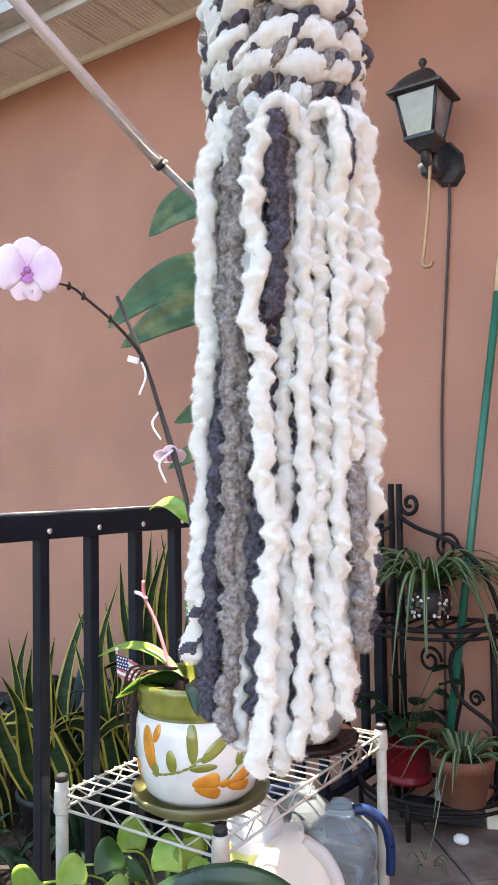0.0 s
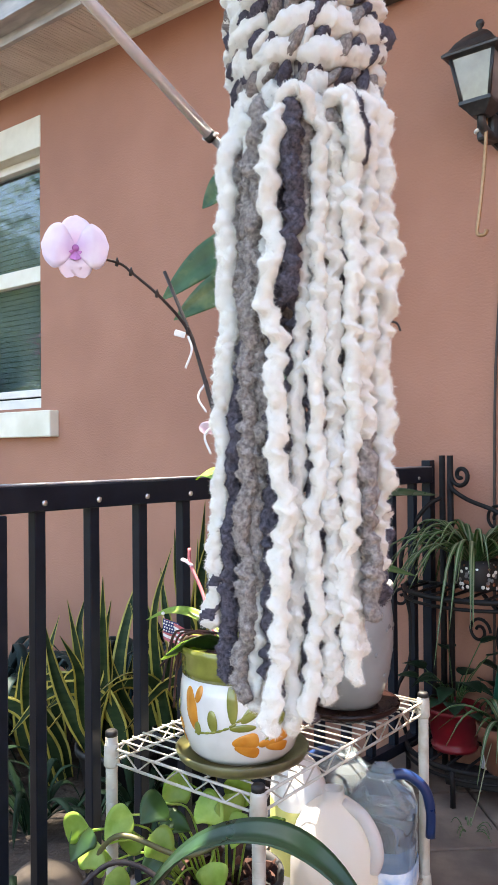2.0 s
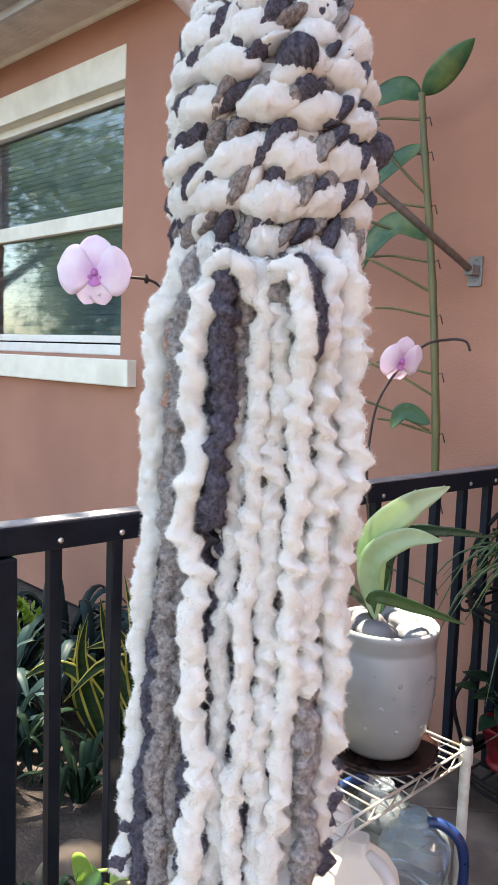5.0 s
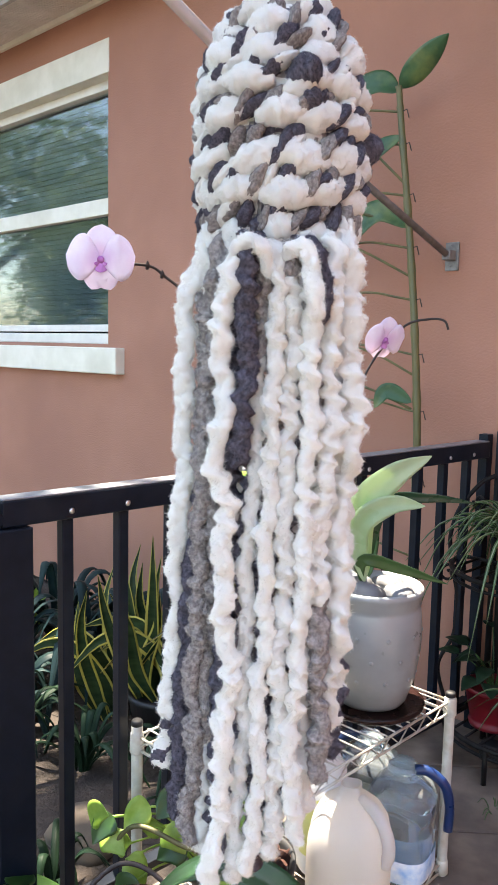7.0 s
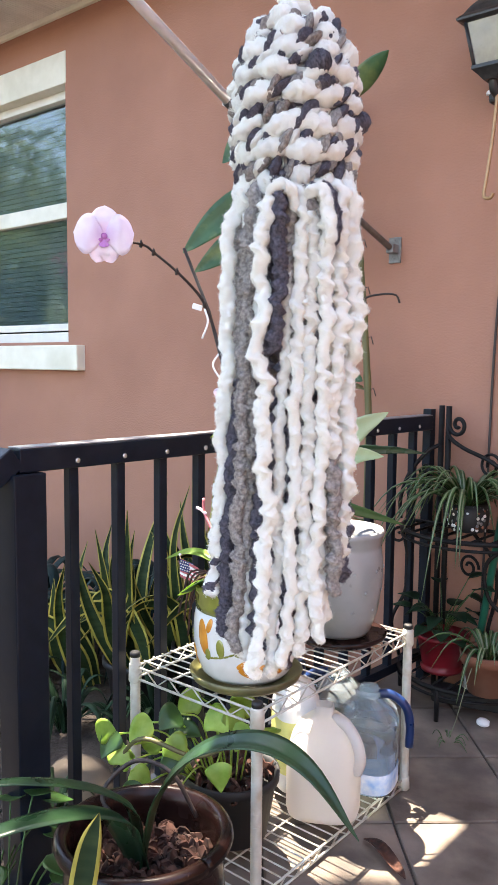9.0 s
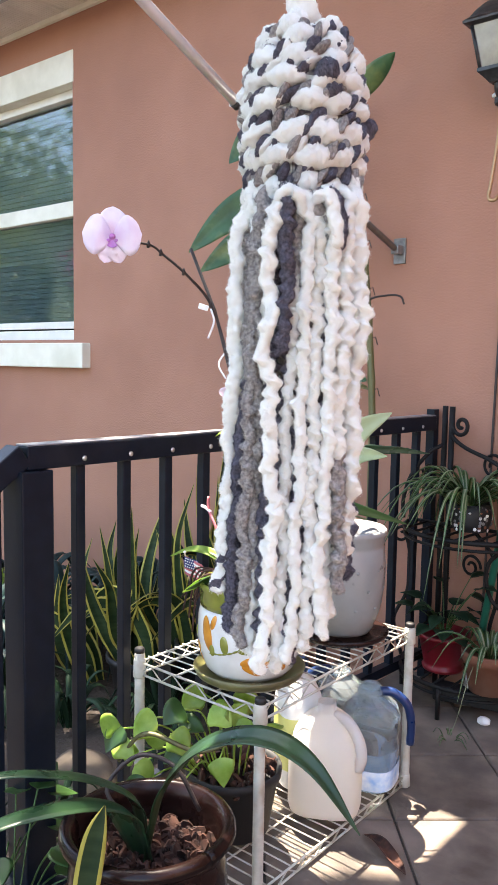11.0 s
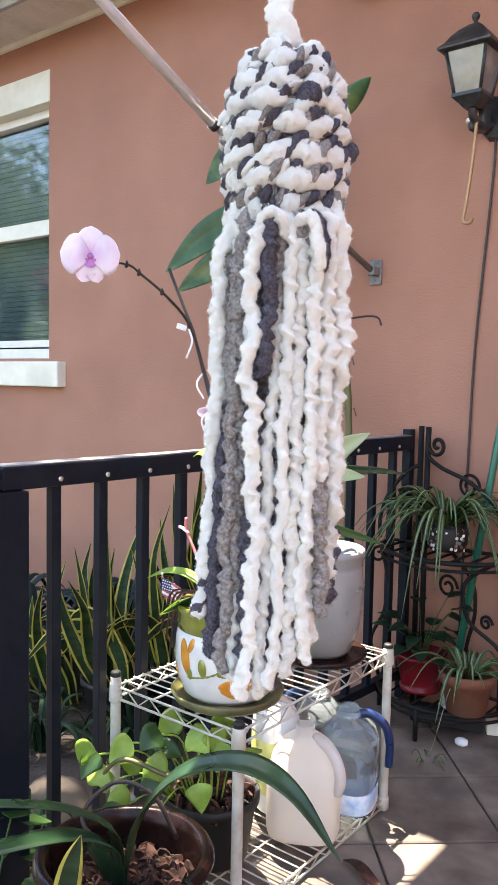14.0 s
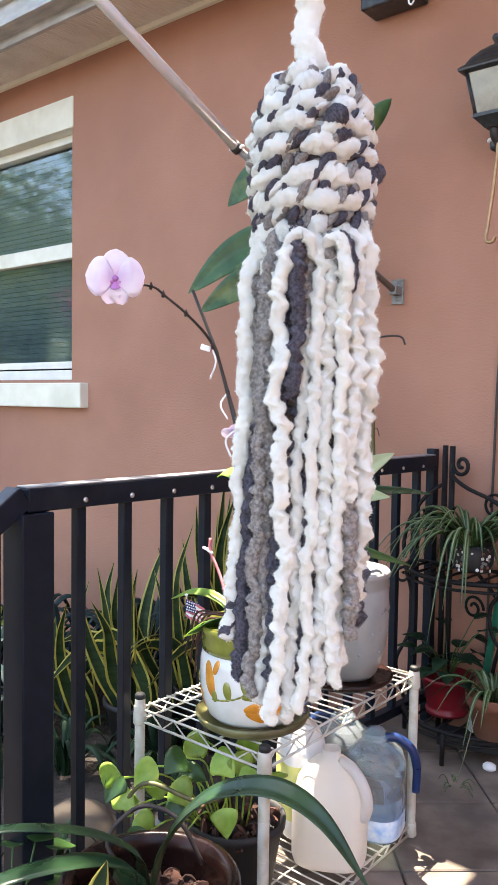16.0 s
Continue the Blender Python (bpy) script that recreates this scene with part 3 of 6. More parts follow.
def fuzz(verts, faces, idx, n, length, seed):
    """Short loose fibres standing off a yarn surface, added to its own mesh."""
    rs = np.random.RandomState(seed)
    count = len(faces) - 2
    ids = rs.randint(0, count, n)
    for fi in ids:
        q = faces[fi]
        a, b, c = verts[q[0]], verts[q[1]], verts[q[2]]
        nr = (b - a).cross(c - a)
        if nr.length < 1e-12:
            continue
        nr.normalize()
        p = a + (c - a) * rs.uniform(0.1, 0.9)
        tip = nr * length * rs.uniform(0.5, 1.2) + Vector(rs.normal(0, 0.45 * length, 3))
        w = Vector(rs.normal(0, 1, 3)).cross(tip).normalized() * length * 0.2
        k = len(verts)
        verts += [p - w - nr * length * 0.2, p + w - nr * length * 0.2, p + tip]
        faces.append((k, k + 1, k + 2))
        idx.append(idx[fi])


def wander(rs, s, wave, octaves=3):
    """Smooth irregular values in about -1 to 1 along the run s, of the given wave length."""
    v = np.zeros_like(s)
    for o in range(octaves):
        v += np.sin(s * 6.283 / (wave * (0.6 + 0.55 * o) * rs.uniform(0.85, 1.2)) + rs.uniform(0, 6.28)) / octaves ** 0.6
    return v


def strand(name, points, radius, colours, seed, label="", period=0.017, parent=jelly, ruffle=0.30, sway=0.34, flat=1.0, hairs=58000):
    """A fuzzy crocheted chain through (x, y, z) points. colours: (start, index) along it; 0 white, 1 grey, 2 dark."""
    rs = np.random.RandomState(seed)
    raw = smooth_curve(points, 200)
    co = np.array([tuple(p) for p in raw])
    run = np.concatenate(([0.0], np.cumsum(np.linalg.norm(np.diff(co, axis=0), axis=1))))
    length = run[-1]
    n = max(24, int(length / 0.0014))
    seg = 28
    s = np.linspace(0, length, n + 1)
    pts = np.stack([np.interp(s, run, co[:, i]) for i in range(3)], 1)
    tan = np.gradient(pts, axis=0)
    tan /= np.linalg.norm(tan, axis=1)[:, None]
    sd = np.array([1.0, 0, 0]) - tan * tan[:, :1]
    sd /= np.linalg.norm(sd, axis=1)[:, None]
    up = np.cross(tan, sd)
    # the chain leans to one side, then to the other
    period *= rs.uniform(0.9, 1.5)
    phase = 6.283 * s / period + 1.6 * wander(rs, s, 0.07) + rs.uniform(0, 6.28)
    lean = np.sin(phase) * (0.6 + 0.4 * wander(rs, s, 0.08))
    off_x = radius * (sway * lean + 0.30 * wander(rs, s, 0.10))
    off_y = radius * (0.5 * sway * np.cos(phase) + 0.2 * wander(rs, s, 0.07))
    pts = pts + sd * off_x[:, None] + up * off_y[:, None]
    cap = np.minimum(1.0, np.sqrt(np.minimum(s, length - s) / 0.008) + 0.12)
    swell = 1 + 0.08 * wander(rs, s, 0.05)
    th = np.linspace(0, 2 * math.pi, seg, endpoint=False)
    A = np.repeat(th[None, :], n + 1, 0)
    # plump tufts of pile where the yarn turns over
    tufts = np.zeros_like(A)
    count = int(length / 0.0030)
    for k in range(count):
        s0, a0 = length * (k + rs.uniform(0, 1)) / count, 2.4 * k + rs.uniform(-0.9, 0.9)
        size, high = rs.uniform(0.0032, 0.0052), rs.uniform(0.55, 1.15)
        lo, hi = np.searchsorted(s, (s0 - 2.6 * size, s0 + 2.6 * size))
        d2 = ((s[lo:hi, None] - s0) / size) ** 2 + (2 * radius * np.sin(0.5 * (th[None, :] - a0)) / (size * 1.25)) ** 2
        tufts[lo:hi] = np.maximum(tufts[lo:hi], high * np.exp(-0.5 * d2))
    frizz = 0.00034 + 0.00030 * (colours[0][1] > 0)
    rad = radius * (swell * cap)[:, None] * (0.58 + ruffle * 1.55 * tufts) + rs.normal(0, frizz, A.shape) * cap[:, None]
    vs = pts[:, None, :] + sd[:, None, :] * (np.cos(A) * rad)[..., None] + up[:, None, :] * (np.sin(A) * rad * flat)[..., None]
    vs = vs.reshape(-1, 3)
    i, j = np.meshgrid(np.arange(n), np.arange(seg), indexing="ij")
    j2 = (j + 1) % seg
    quads = np.stack([i * seg + j, i * seg + j2, (i + 1) * seg + j2, (i + 1) * seg + j], -1).reshape(-1, 4)
    u = (i + 0.5) / n + (0.006 / length) * np.sin(j * 6.283 / seg + rs.uniform(0, 6.28)) + (0.003 / length) * np.sin(3 * j * 6.283 / seg + 1)
    cm = np.full(u.shape, colours[0][1])
    for s0, c in colours:
        cm[u >= s0] = c
    cm = cm.reshape(-1)
    # loose fibres
    nf = int(length * hairs)
    ids = rs.randint(0, len(quads), nf)
    qa, qb, qc = (vs[quads[ids, k]] for k in (0, 1, 2))
    nr = np.cross(qb - qa, qc - qa)
    nr /= np.maximum(np.linalg.norm(nr, axis=1), 1e-9)[:, None]
    hair = 0.0018 * rs.uniform(0.35, 1.2, (nf, 1))
    p0 = qa + (qc - qa) * rs.uniform(0.1, 0.9, (nf, 1))
    tip = nr * hair + rs.normal(0, 0.5, (nf, 3)) * hair
    wv = np.cross(rs.normal(0, 1, (nf, 3)), tip)
    wv *= 0.00022 / np.maximum(np.linalg.norm(wv, axis=1), 1e-9)[:, None]
    base = len(vs)
    vs = np.concatenate([vs, np.stack([p0 - wv - nr * 0.0003, p0 + wv - nr * 0.0003, p0 + tip], 1).reshape(-1, 3)])
    tris = (base + np.arange(3 * nf).reshape(-1, 3)).tolist()
    faces = quads.tolist() + [list(range(seg - 1, -1, -1)), [n * seg + k for k in range(seg)]] + tris
    idx = cm.tolist() + [colours[0][1], colours[-1][1]] + cm[ids].tolist()
    return data_part(name, vs.tolist(), faces, [M_WHITE_YARN, M_GREY_YARN, M_DARK_YARN], parent, label, True, idx)


def jp(px, py, depth):
    """A place in the hanging's own axes from offsets across (in steps of 0.62 mm) and down from the neck."""
    f = 1 + 0.9 * depth / 0.895
    return Vector(((px - 532) * PXM * f, depth, EYE + (NECK - 0.016 - (py - 350) * PXM - EYE) * f))


# front tentacles: run as (across, down) pairs, depth, radius, colours
W = ((0, 0),)
TENT = (
    (((430, 380), (417, 470), (411, 740), (397, 990), (395, 1075)), -0.030, 0.0092, ((0, 0), (0.90, 2), (0.92, 0), (0.96, 2), (0.98, 0))),
    (((452, 378), (446, 500), (438, 700), (424, 860), (413, 1030), (412, 1150)), -0.036, 0.0080, ((0, 0), (0.10, 1), (0.42, 2))),
    (((460, 380), (449, 565), (442, 720), (436, 960), (432, 1180)), -0.050, 0.0082, ((0, 1),)),
    (((470, 385), (460, 600), (456, 800), (449, 1000), (446, 1190)), -0.046, 0.0086, ((0, 0), (0.30, 1), (0.80, 0))),
    (((483, 372), (470, 470), (473, 540), (464, 625), (479, 700), (476, 800), (480, 870), (490, 950), (477, 1030), (474, 1130), (471, 1226)), -0.072, 0.0098, W),
    (((503, 360), (500, 440), (499, 540), (495, 636)), -0.074, 0.0086, ((0, 2),)),
    (((524, 366), (519, 450), (516, 560), (511, 700), (507, 820), (502, 925), (511, 995), (499, 1080), (496, 1226)), -0.064, 0.0066, ((0, 1), (0.20, 0))),
    (((539, 378), (537, 520), (535, 680), (530, 760), (534, 870), (525, 985), (528, 1080), (520, 1206)), -0.070, 0.0078, W),
    (((554, 372), (558, 470), (558, 600), (556, 740), (555, 920), (550, 1080), (546, 1185)), -0.066, 0.0080, ((0, 1), (0.09, 0))),
    (((580, 380), (586, 480), (581, 600), (584, 740), (576, 880), (573, 1020), (578, 1160)), -0.068, 0.0088, W),
    (((606, 372), (610, 500), (604, 680), (600, 800), (602, 900), (606, 980), (608, 1072)), -0.058, 0.0094, ((0, 0), (0.67, 1))),
    (((592, 700), (590, 900), (588, 1040), (590, 1120)), -0.050, 0.0090, W),
    (((624, 368), (637, 470), (635, 560), (630, 720), (626, 850), (618, 1000)), -0.044, 0.0112, W),
    (((610, 380), (620, 600), (628, 780), (629, 940), (624, 1046)), -0.034, 0.0084, ((0, 0), (0.76, 2), (0.82, 0), (0.85, 2), (0.91, 0), (0.93, 2))),
)
for k, (run, depth, r, cols) in enumerate(TENT):
    pts = [jp(x, y, depth) for x, y in run]
    if run[0][1] < 400:
        pts.insert(0, jp(528 + (run[0][0] - 528) * 0.74, 338, depth * 0.72))
    else:
        pts.insert(0, jp(run[0][0] + 4, run[0][1] - 160, depth * 0.55))
    white = cols[0][1] == 0 and len(cols) == 1
    strand("tentacle", pts, r * 0.95, cols, 11 + k, "white chenille tentacle" if white else "", ruffle=0.30 if white else 0.36, sway=0.31 if k else 0.12)
# looped arch near the neck and its dark companion
strand("loop", [jp(549, 372, -0.070), jp(556, 352, -0.076), jp(570, 352, -0.080), jp(582, 380, -0.080), jp(588, 416, -0.078), jp(585, 446, -0.074)], 0.0076, W, 61, "white looped strand", sway=0.12)
strand("loop", [jp(572, 340, -0.066), jp(588, 360, -0.070), jp(598, 405, -0.070), jp(592, 456, -0.068)], 0.0052, ((0, 2),), 62, "charcoal looped strand", sway=0.15)
strand("loop", [jp(483, 376, -0.066), jp(492, 354, -0.076), jp(510, 346, -0.080), jp(520, 356, -0.078), jp(531, 392, -0.072)], 0.0070, W, 63, sway=0.12)
strand("loop", [jp(545, 420, -0.066), jp(556, 380, -0.070), jp(566, 386, -0.068), jp(566, 440, -0.062)], 0.0062, ((0, 1),), 64, "taupe looped strand", sway=0.12)
# darker inner tentacles that show in the gaps
for k, (x, y, zb, c) in enumerate(((-0.046, -0.026, 0.46, 1), (-0.028, -0.040, 0.50, 2), (-0.012, -0.046, 0.52, 2), (0.004, -0.046, 0.53, 1), (0.020, -0.044, 0.50, 2), (0.034, -0.036, 0.47, 1), (0.046, -0.024, 0.42, 2), (0.012, -0.030, 0.5, 2))):
    y *= 1.16
    pts = [Vector((x * 0.7, y * 0.7, NECK + 0.004)), Vector((x, y, NECK - 0.03)), Vector((x - 0.004, y, NECK - zb * 0.5)), Vector((x - 0.012, y, NECK - zb))]
    strand("tentacle", pts, 0.0092, ((0, c), (0.5, 3 - c)) if k % 3 == 0 else ((0, c),), 101 + k, "charcoal and taupe inner tentacle", hairs=12000)
# tentacles at the back
for k in range(9):
    a = math.pi * (0.06 + 0.88 * k / 8)
    x, y = 0.058 * math.cos(a), 0.056 * math.sin(a)
    pts = [Vector((x * 0.6, y * 0.6, NECK + 0.01)), Vector((x, y, NECK - 0.014)), Vector((x * 1.03, y, NECK - 0.2)),
           Vector((x * 1.0 - 0.010, y * 1.1, NECK - 0.36)), Vector((x * 0.95 - 0.016, y, NECK - 0.46 + 0.05 * math.sin(k * 2.1)))]
    strand("tentacle", pts, 0.0098, (((0, 0),), ((0, 0), (0.6, 1)), ((0, 1), (0.5, 2)))[k % 3], 81 + k, hairs=20000)

DROP = 0.025
# head: padded dome under rows of slanting stitches
HEAD = ((0.060, -0.004), (0.068, 0.020), (0.0725, 0.050), (0.0725, 0.085), (0.070, 0.115), (0.062, 0.145), (0.046, 0.170), (0.022, 0.183), (0.008, 0.186))


def head_r(h):
    for (r0, h0), (r1, h1) in zip(HEAD, HEAD[1:]):
        if h <= h1:
            return r0 + (r1 - r0) * max(0.0, (h - h0) / (h1 - h0))
    return HEAD[-1][0]


verts, faces, idx = [], [], []
N, S = 70, 110
for i in range(N):
    h = -0.004 + 0.19 * i / (N - 1)
    for j in range(S):
        a = 2 * math.pi * j / S
        r = head_r(h) * 0.79
        q = Vector((r * math.cos(a), r * math.sin(a), h))
        r += 0.0035 * noise.noise(q * 110) + 0.0016 * noise.noise(q * 420)
        verts.append(Vector((r * math.cos(a), r * math.sin(a), NECK + h - DROP)))
for i in range(N - 1):
    for j in range(S):
        j2 = (j + 1) % S
        faces.append((i * S + j, i * S + j2, (i + 1) * S + j2, (i + 1) * S + j))
        v = noise.noise(verts[i * S + j] * 62) + 0.35 * noise.noise(verts[i * S + j] * 150)
        idx.append(0 if v > 0.12 else (1 if v > -0.10 else 2))
faces.append(tuple((N - 1) * S + j for j in range(S)))
idx.append(0)
data_part("head_lining", verts, faces, [M_WHITE_YARN, M_GREY_YARN, M_DARK_YARN], jelly, "mottled white and grey crocheted padding", True, idx)


def puff_mesh(name, mat, seed):
    """A plump yarn stitch, tapering, with a ruffled surface and loose fibres."""
    verts, faces = [], []
    n, s = 36, 26
    rs = np.random.RandomState(seed)
    for i in range(n + 1):
        u = i / n
        w = math.sin(math.pi * (0.03 + 0.94 * u)) ** 0.62
        bend = 0.10 * math.sin(math.pi * u)
        for j in range(s):
            a = 2 * math.pi * j / s
            q = Vector((u * 5, math.cos(a) * 1.3, math.sin(a) * 1.3 + seed * 7))
            r = w * (0.5 + 0.15 * noise.noise(q) + 0.10 * noise.noise(q * 2.7) + 0.03 * noise.noise(q * 6)) + rs.normal(0, 0.004) * w
            verts.append(Vector(((u - 0.5) * 0.045, math.cos(a) * r * 0.0225, (math.sin(a) * r + bend) * 0.020)))
    for i in range(n):
        for j in range(s):
            j2 = (j + 1) % s
            faces.append((i * s + j, (i + 1) * s + j, (i + 1) * s + j2, i * s + j2))
    faces.append(tuple(range(s)))
    faces.append(tuple(n * s + j for j in range(s - 1, -1, -1)))
    flip = [tuple(reversed(q)) for q in faces]
    fuzz(verts, flip, [0] * len(flip), 3600, 0.0011, seed)
    me = bpy.data.meshes.new(name)
    me.from_pydata(verts, [], flip)
    me.materials.append(mat)
    me.polygons.foreach_set("use_smooth", [True] * len(me.polygons))
    return me


PUFFS = {m.name: [puff_mesh("stitch", m, 3 + 5 * i + k) for i in range(5)] for k, m in enumerate((M_WHITE_YARN, M_GREY_YARN, M_DARK_YARN))}


def stitch(a, h, length, width, thick, slant, mat, out=0.0):
    """A stitch lying on the head at the angle a and height h above the neck."""
    r = head_r(h) * 0.79 + out
    slope = (head_r(h + 0.01) - head_r(h - 0.01)) / 0.02
    nrm = Vector((math.cos(a), math.sin(a), -slope)).normalized()
    tan = Vector((-math.sin(a), math.cos(a), 0))
    upw = nrm.cross(tan)
    d = tan * math.cos(slant) + upw * math.sin(slant)
    w = nrm.cross(d)
    m = Matrix((d, w, nrm)).transposed().to_4x4() @ Matrix.Diagonal((length / 0.045, width / 0.0225, thick / 0.020, 1))
    ob = new("stitch", PUFFS[mat.name][int(rng.randint(5))])
    ob.parent = jelly
    ob.matrix_local = Matrix.Translation((r * math.cos(a), r * math.sin(a), NECK + h - DROP)) @ m


ROWS = ((0.010, 11, 0.034), (0.036, 10, 0.044), (0.062, 9, 0.050), (0.088, 9, 0.048), (0.113, 9, 0.046), (0.136, 8, 0.042), (0.156, 6, 0.038), (0.172, 4, 0.032), (0.182, 2, 0.026))
for row, (h, n, ln) in enumerate(ROWS):
    n += 1
    for k in range(n):
        a = 2 * math.pi * (k + 0.5 * (row % 2) + rng.uniform(-0.12, 0.12)) / n
        tilt = radians(rng.uniform(-6, 26))
        stitch(a, h + rng.uniform(-0.004, 0.004), ln * rng.uniform(0.84, 1.06), 0.0240 * rng.uniform(0.82, 1.12), 0.022, tilt, M_WHITE_YARN, rng.uniform(0.0, 0.004))
        if row < 7:
            # slanting turns of darker yarn between the plump ones
            b = a + math.pi / n
            m1, m2 = ((M_DARK_YARN, M_GREY_YARN), (M_DARK_YARN, M_WHITE_YARN), (M_GREY_YARN, M_DARK_YARN), (M_DARK_YARN, M_WHITE_YARN), (M_GREY_YARN, M_WHITE_YARN))[int(rng.randint(5))]
            stitch(b - 0.05 + rng.uniform(-0.05, 0.05), h + 0.008 + rng.uniform(-0.004, 0.004), 0.032 * rng.uniform(0.8, 1.15), 0.0098 * rng.uniform(0.8, 1.2), 0.016, radians(rng.uniform(40, 75)), m1, 0.0045)
            stitch(b + 0.13 + rng.uniform(-0.05, 0.05), h + 0.010 + rng.uniform(-0.004, 0.004), 0.028 * rng.uniform(0.8, 1.15), 0.0096 * rng.uniform(0.8, 1.2), 0.016, radians(rng.uniform(35, 70)), m2, 0.0035)
            stitch(a + rng.uniform(-0.1, 0.1), h + 0.0135, 0.024 * rng.uniform(0.8, 1.2), 0.010 * rng.uniform(0.8, 1.2), 0.014, radians(rng.uniform(15, 60)), (M_DARK_YARN, M_GREY_YARN)[int(rng.randint(2))], 0.003)
# charcoal bobbles worked into the head
for a, h in ((radians(-72), 0.118), (radians(8), 0.082)):
    stitch(a, h, 0.026, 0.024, 0.026, 0.4, M_DARK_YARN, 0.008)
    stitch(a + 0.06, h - 0.017, 0.022, 0.016, 0.018, 1.3, M_DARK_YARN, 0.006)
strap = [Vector((-0.004, 0, NECK + 0.165)), Vector((-0.006, 0, NECK + 0.26)), Vector((-0.010, 0, NECK + 0.5)), Vector((-0.010, 0, 2.76))]
strand("hanging_loop", strap, 0.0215, ((0, 0),), 131, "white chenille hanging strap", 0.05, ruffle=0.2, sway=0.06, flat=0.55)


# ---- lantern, hook, cord, broom on the wall ----
LX, LY = 0.277, -0.140


def square_loft(sections, cx=0.0, cy=0.0):
    """(half width, z) sections of a square body."""
    verts, faces = [], []
    for h, z in sections:
        verts += [Vector((cx + sx * h, cy + sy * h, z)) for sx, sy in ((-1, -1), (1, -1), (1, 1), (-1, 1))]
    for i in range(len(sections) - 1):
        for j in range(4):
            j2 = (j + 1) % 4
            faces.append((i * 4 + j, i * 4 + j2, (i + 1) * 4 + j2, (i + 1) * 4 + j))
    faces.append((3, 2, 1, 0))
    k = 4 * (len(sections) - 1)
    faces.append((k, k + 1, k + 2, k + 3))
    return verts, faces


lamp = thing("wall_lantern", "black metal wall lantern with four frosted panes", "lantern", (LX, LY, 0))
v, f = square_loft([(0.066, 2.022), (0.080, 2.026), (0.081, 2.032), (0.066, 2.046), (0.052, 2.068), (0.034, 2.088), (0.014, 2.104), (0.007, 2.108)])
data_part("lantern_roof", v, f, M_LAMPBLACK, lamp, smooth=False)
lathe("finial", [(0.006, 2.104), (0.005, 2.116), (0.010, 2.121), (0.0125, 2.129), (0.009, 2.137), (0.002, 2.140)], M_LAMPBLACK, lamp, seg=16)
TOPH, BOTH, ZT, ZB = 0.061, 0.040, 2.022, 1.905
for sx, sy in ((-1, -1), (1, -1), (1, 1), (-1, 1)):
    v, f = tube_data([(sx * TOPH, sy * TOPH, ZT), (sx * BOTH, sy * BOTH, ZB)], 0.0055, 6)
    data_part("corner_bar", v, f, M_LAMPBLACK, lamp)
for a in range(4):
    q = Matrix.Rotation(a * math.pi / 2, 3, "Z")
    v = [q @ Vector(p) for p in ((-TOPH, -TOPH + 0.002, ZT), (TOPH, -TOPH + 0.002, ZT), (BOTH, -BOTH + 0.002, ZB), (-BOTH, -BOTH + 0.002, ZB),
                                 (-TOPH, -TOPH + 0.005, ZT), (TOPH, -TOPH + 0.005, ZT), (BOTH, -BOTH + 0.005, ZB), (-BOTH, -BOTH + 0.005, ZB))]
    data_part("pane", v, [(3, 2, 1, 0), (4, 5, 6, 7), (0, 1, 5, 4), (2, 3, 7, 6), (1, 2, 6, 5), (3, 0, 4, 7)], M_FROST, lamp, "frosted glass pane", False)
v, f = square_loft([(0.020, 1.868), (0.030, 1.880), (0.046, 1.896), (0.046, 1.906)])
data_part("lantern_base", v, f, M_LAMPBLACK, lamp, smooth=False)
tube("arm", smooth_curve([(0, 0, 1.875), (0.0, 0.01, 1.845), (0.003, 0.06, 1.832), (0.008, 0.12, 1.85), (0.01, 0.135, 1.87)], 16), 0.013, M_LAMPBLACK, lamp, seg=10)
bm = bmesh.new()
bmesh.ops.create_cone(bm, cap_ends=True, segments=8, radius1=0.058, radius2=0.050, depth=0.02,
                      matrix=Matrix.Translation((0.012, 0.129, 1.872)) @ Matrix.Rotation(radians(90), 4, "X") @ Matrix.Rotation(radians(22.5), 4, "Z") @ Matrix.Diagonal((0.95, 1.35, 1, 1)))
part("wall_plate", bm, M_LAMPBLACK, lamp)
part("bracket_box", solid((-0.012, 0.085, 1.862), (0.055, 0.06, 0.075), bevel=0.01), M_LAMPBLACK, lamp)
lathe("cap_nut", [(0.001, -0.004), (0.010, -0.003), (0.011, 0.003), (0.006, 0.009), (0.001, 0.010)], M_PAPERWHITE, lamp, "white round cap nut", 16, (-0.036, 0.062, 1.853))

hook = thing("metal_hook", "long tarnished hook hanging below the lantern", "hook")
hv, hf, _ = leaf_data(smooth_curve([(0.283, -0.118, 1.868), (0.282, -0.122, 1.80), (0.277, -0.130, 1.70), (0.266, -0.138, 1.585), (0.262, -0.142, 1.552), (0.270, -0.144, 1.538), (0.286, -0.145, 1.538), (0.292, -0.145, 1.550)], 30), 0.011,
                      side_hint=(1, 0.5, 0), fold=0.0, shape="flat", thick=0.003)
tube("hook_bar", smooth_curve([(0.283, -0.118, 1.868), (0.282, -0.122, 1.80), (0.277, -0.130, 1.70), (0.266, -0.138, 1.585), (0.262, -0.142, 1.552), (0.270, -0.144, 1.538), (0.286, -0.145, 1.538), (0.292, -0.145, 1.550)], 30), 0.0055, M_BRASS, hook, seg=8)

cord = thing("cord", "thin dark cord hanging down the wall from the lantern", "cord")
tube("cord_line", smooth_curve([(0.300, -0.012, 1.83), (0.294, -0.006, 1.70), (0.272, -0.006, 1.40), (0.256, -0.006, 1.15), (0.250, -0.007, 0.85), (0.246, -0.008, 0.45), (0.24, -0.01, 0.05)], 40), 0.0042, M_CORD, cord, seg=8)

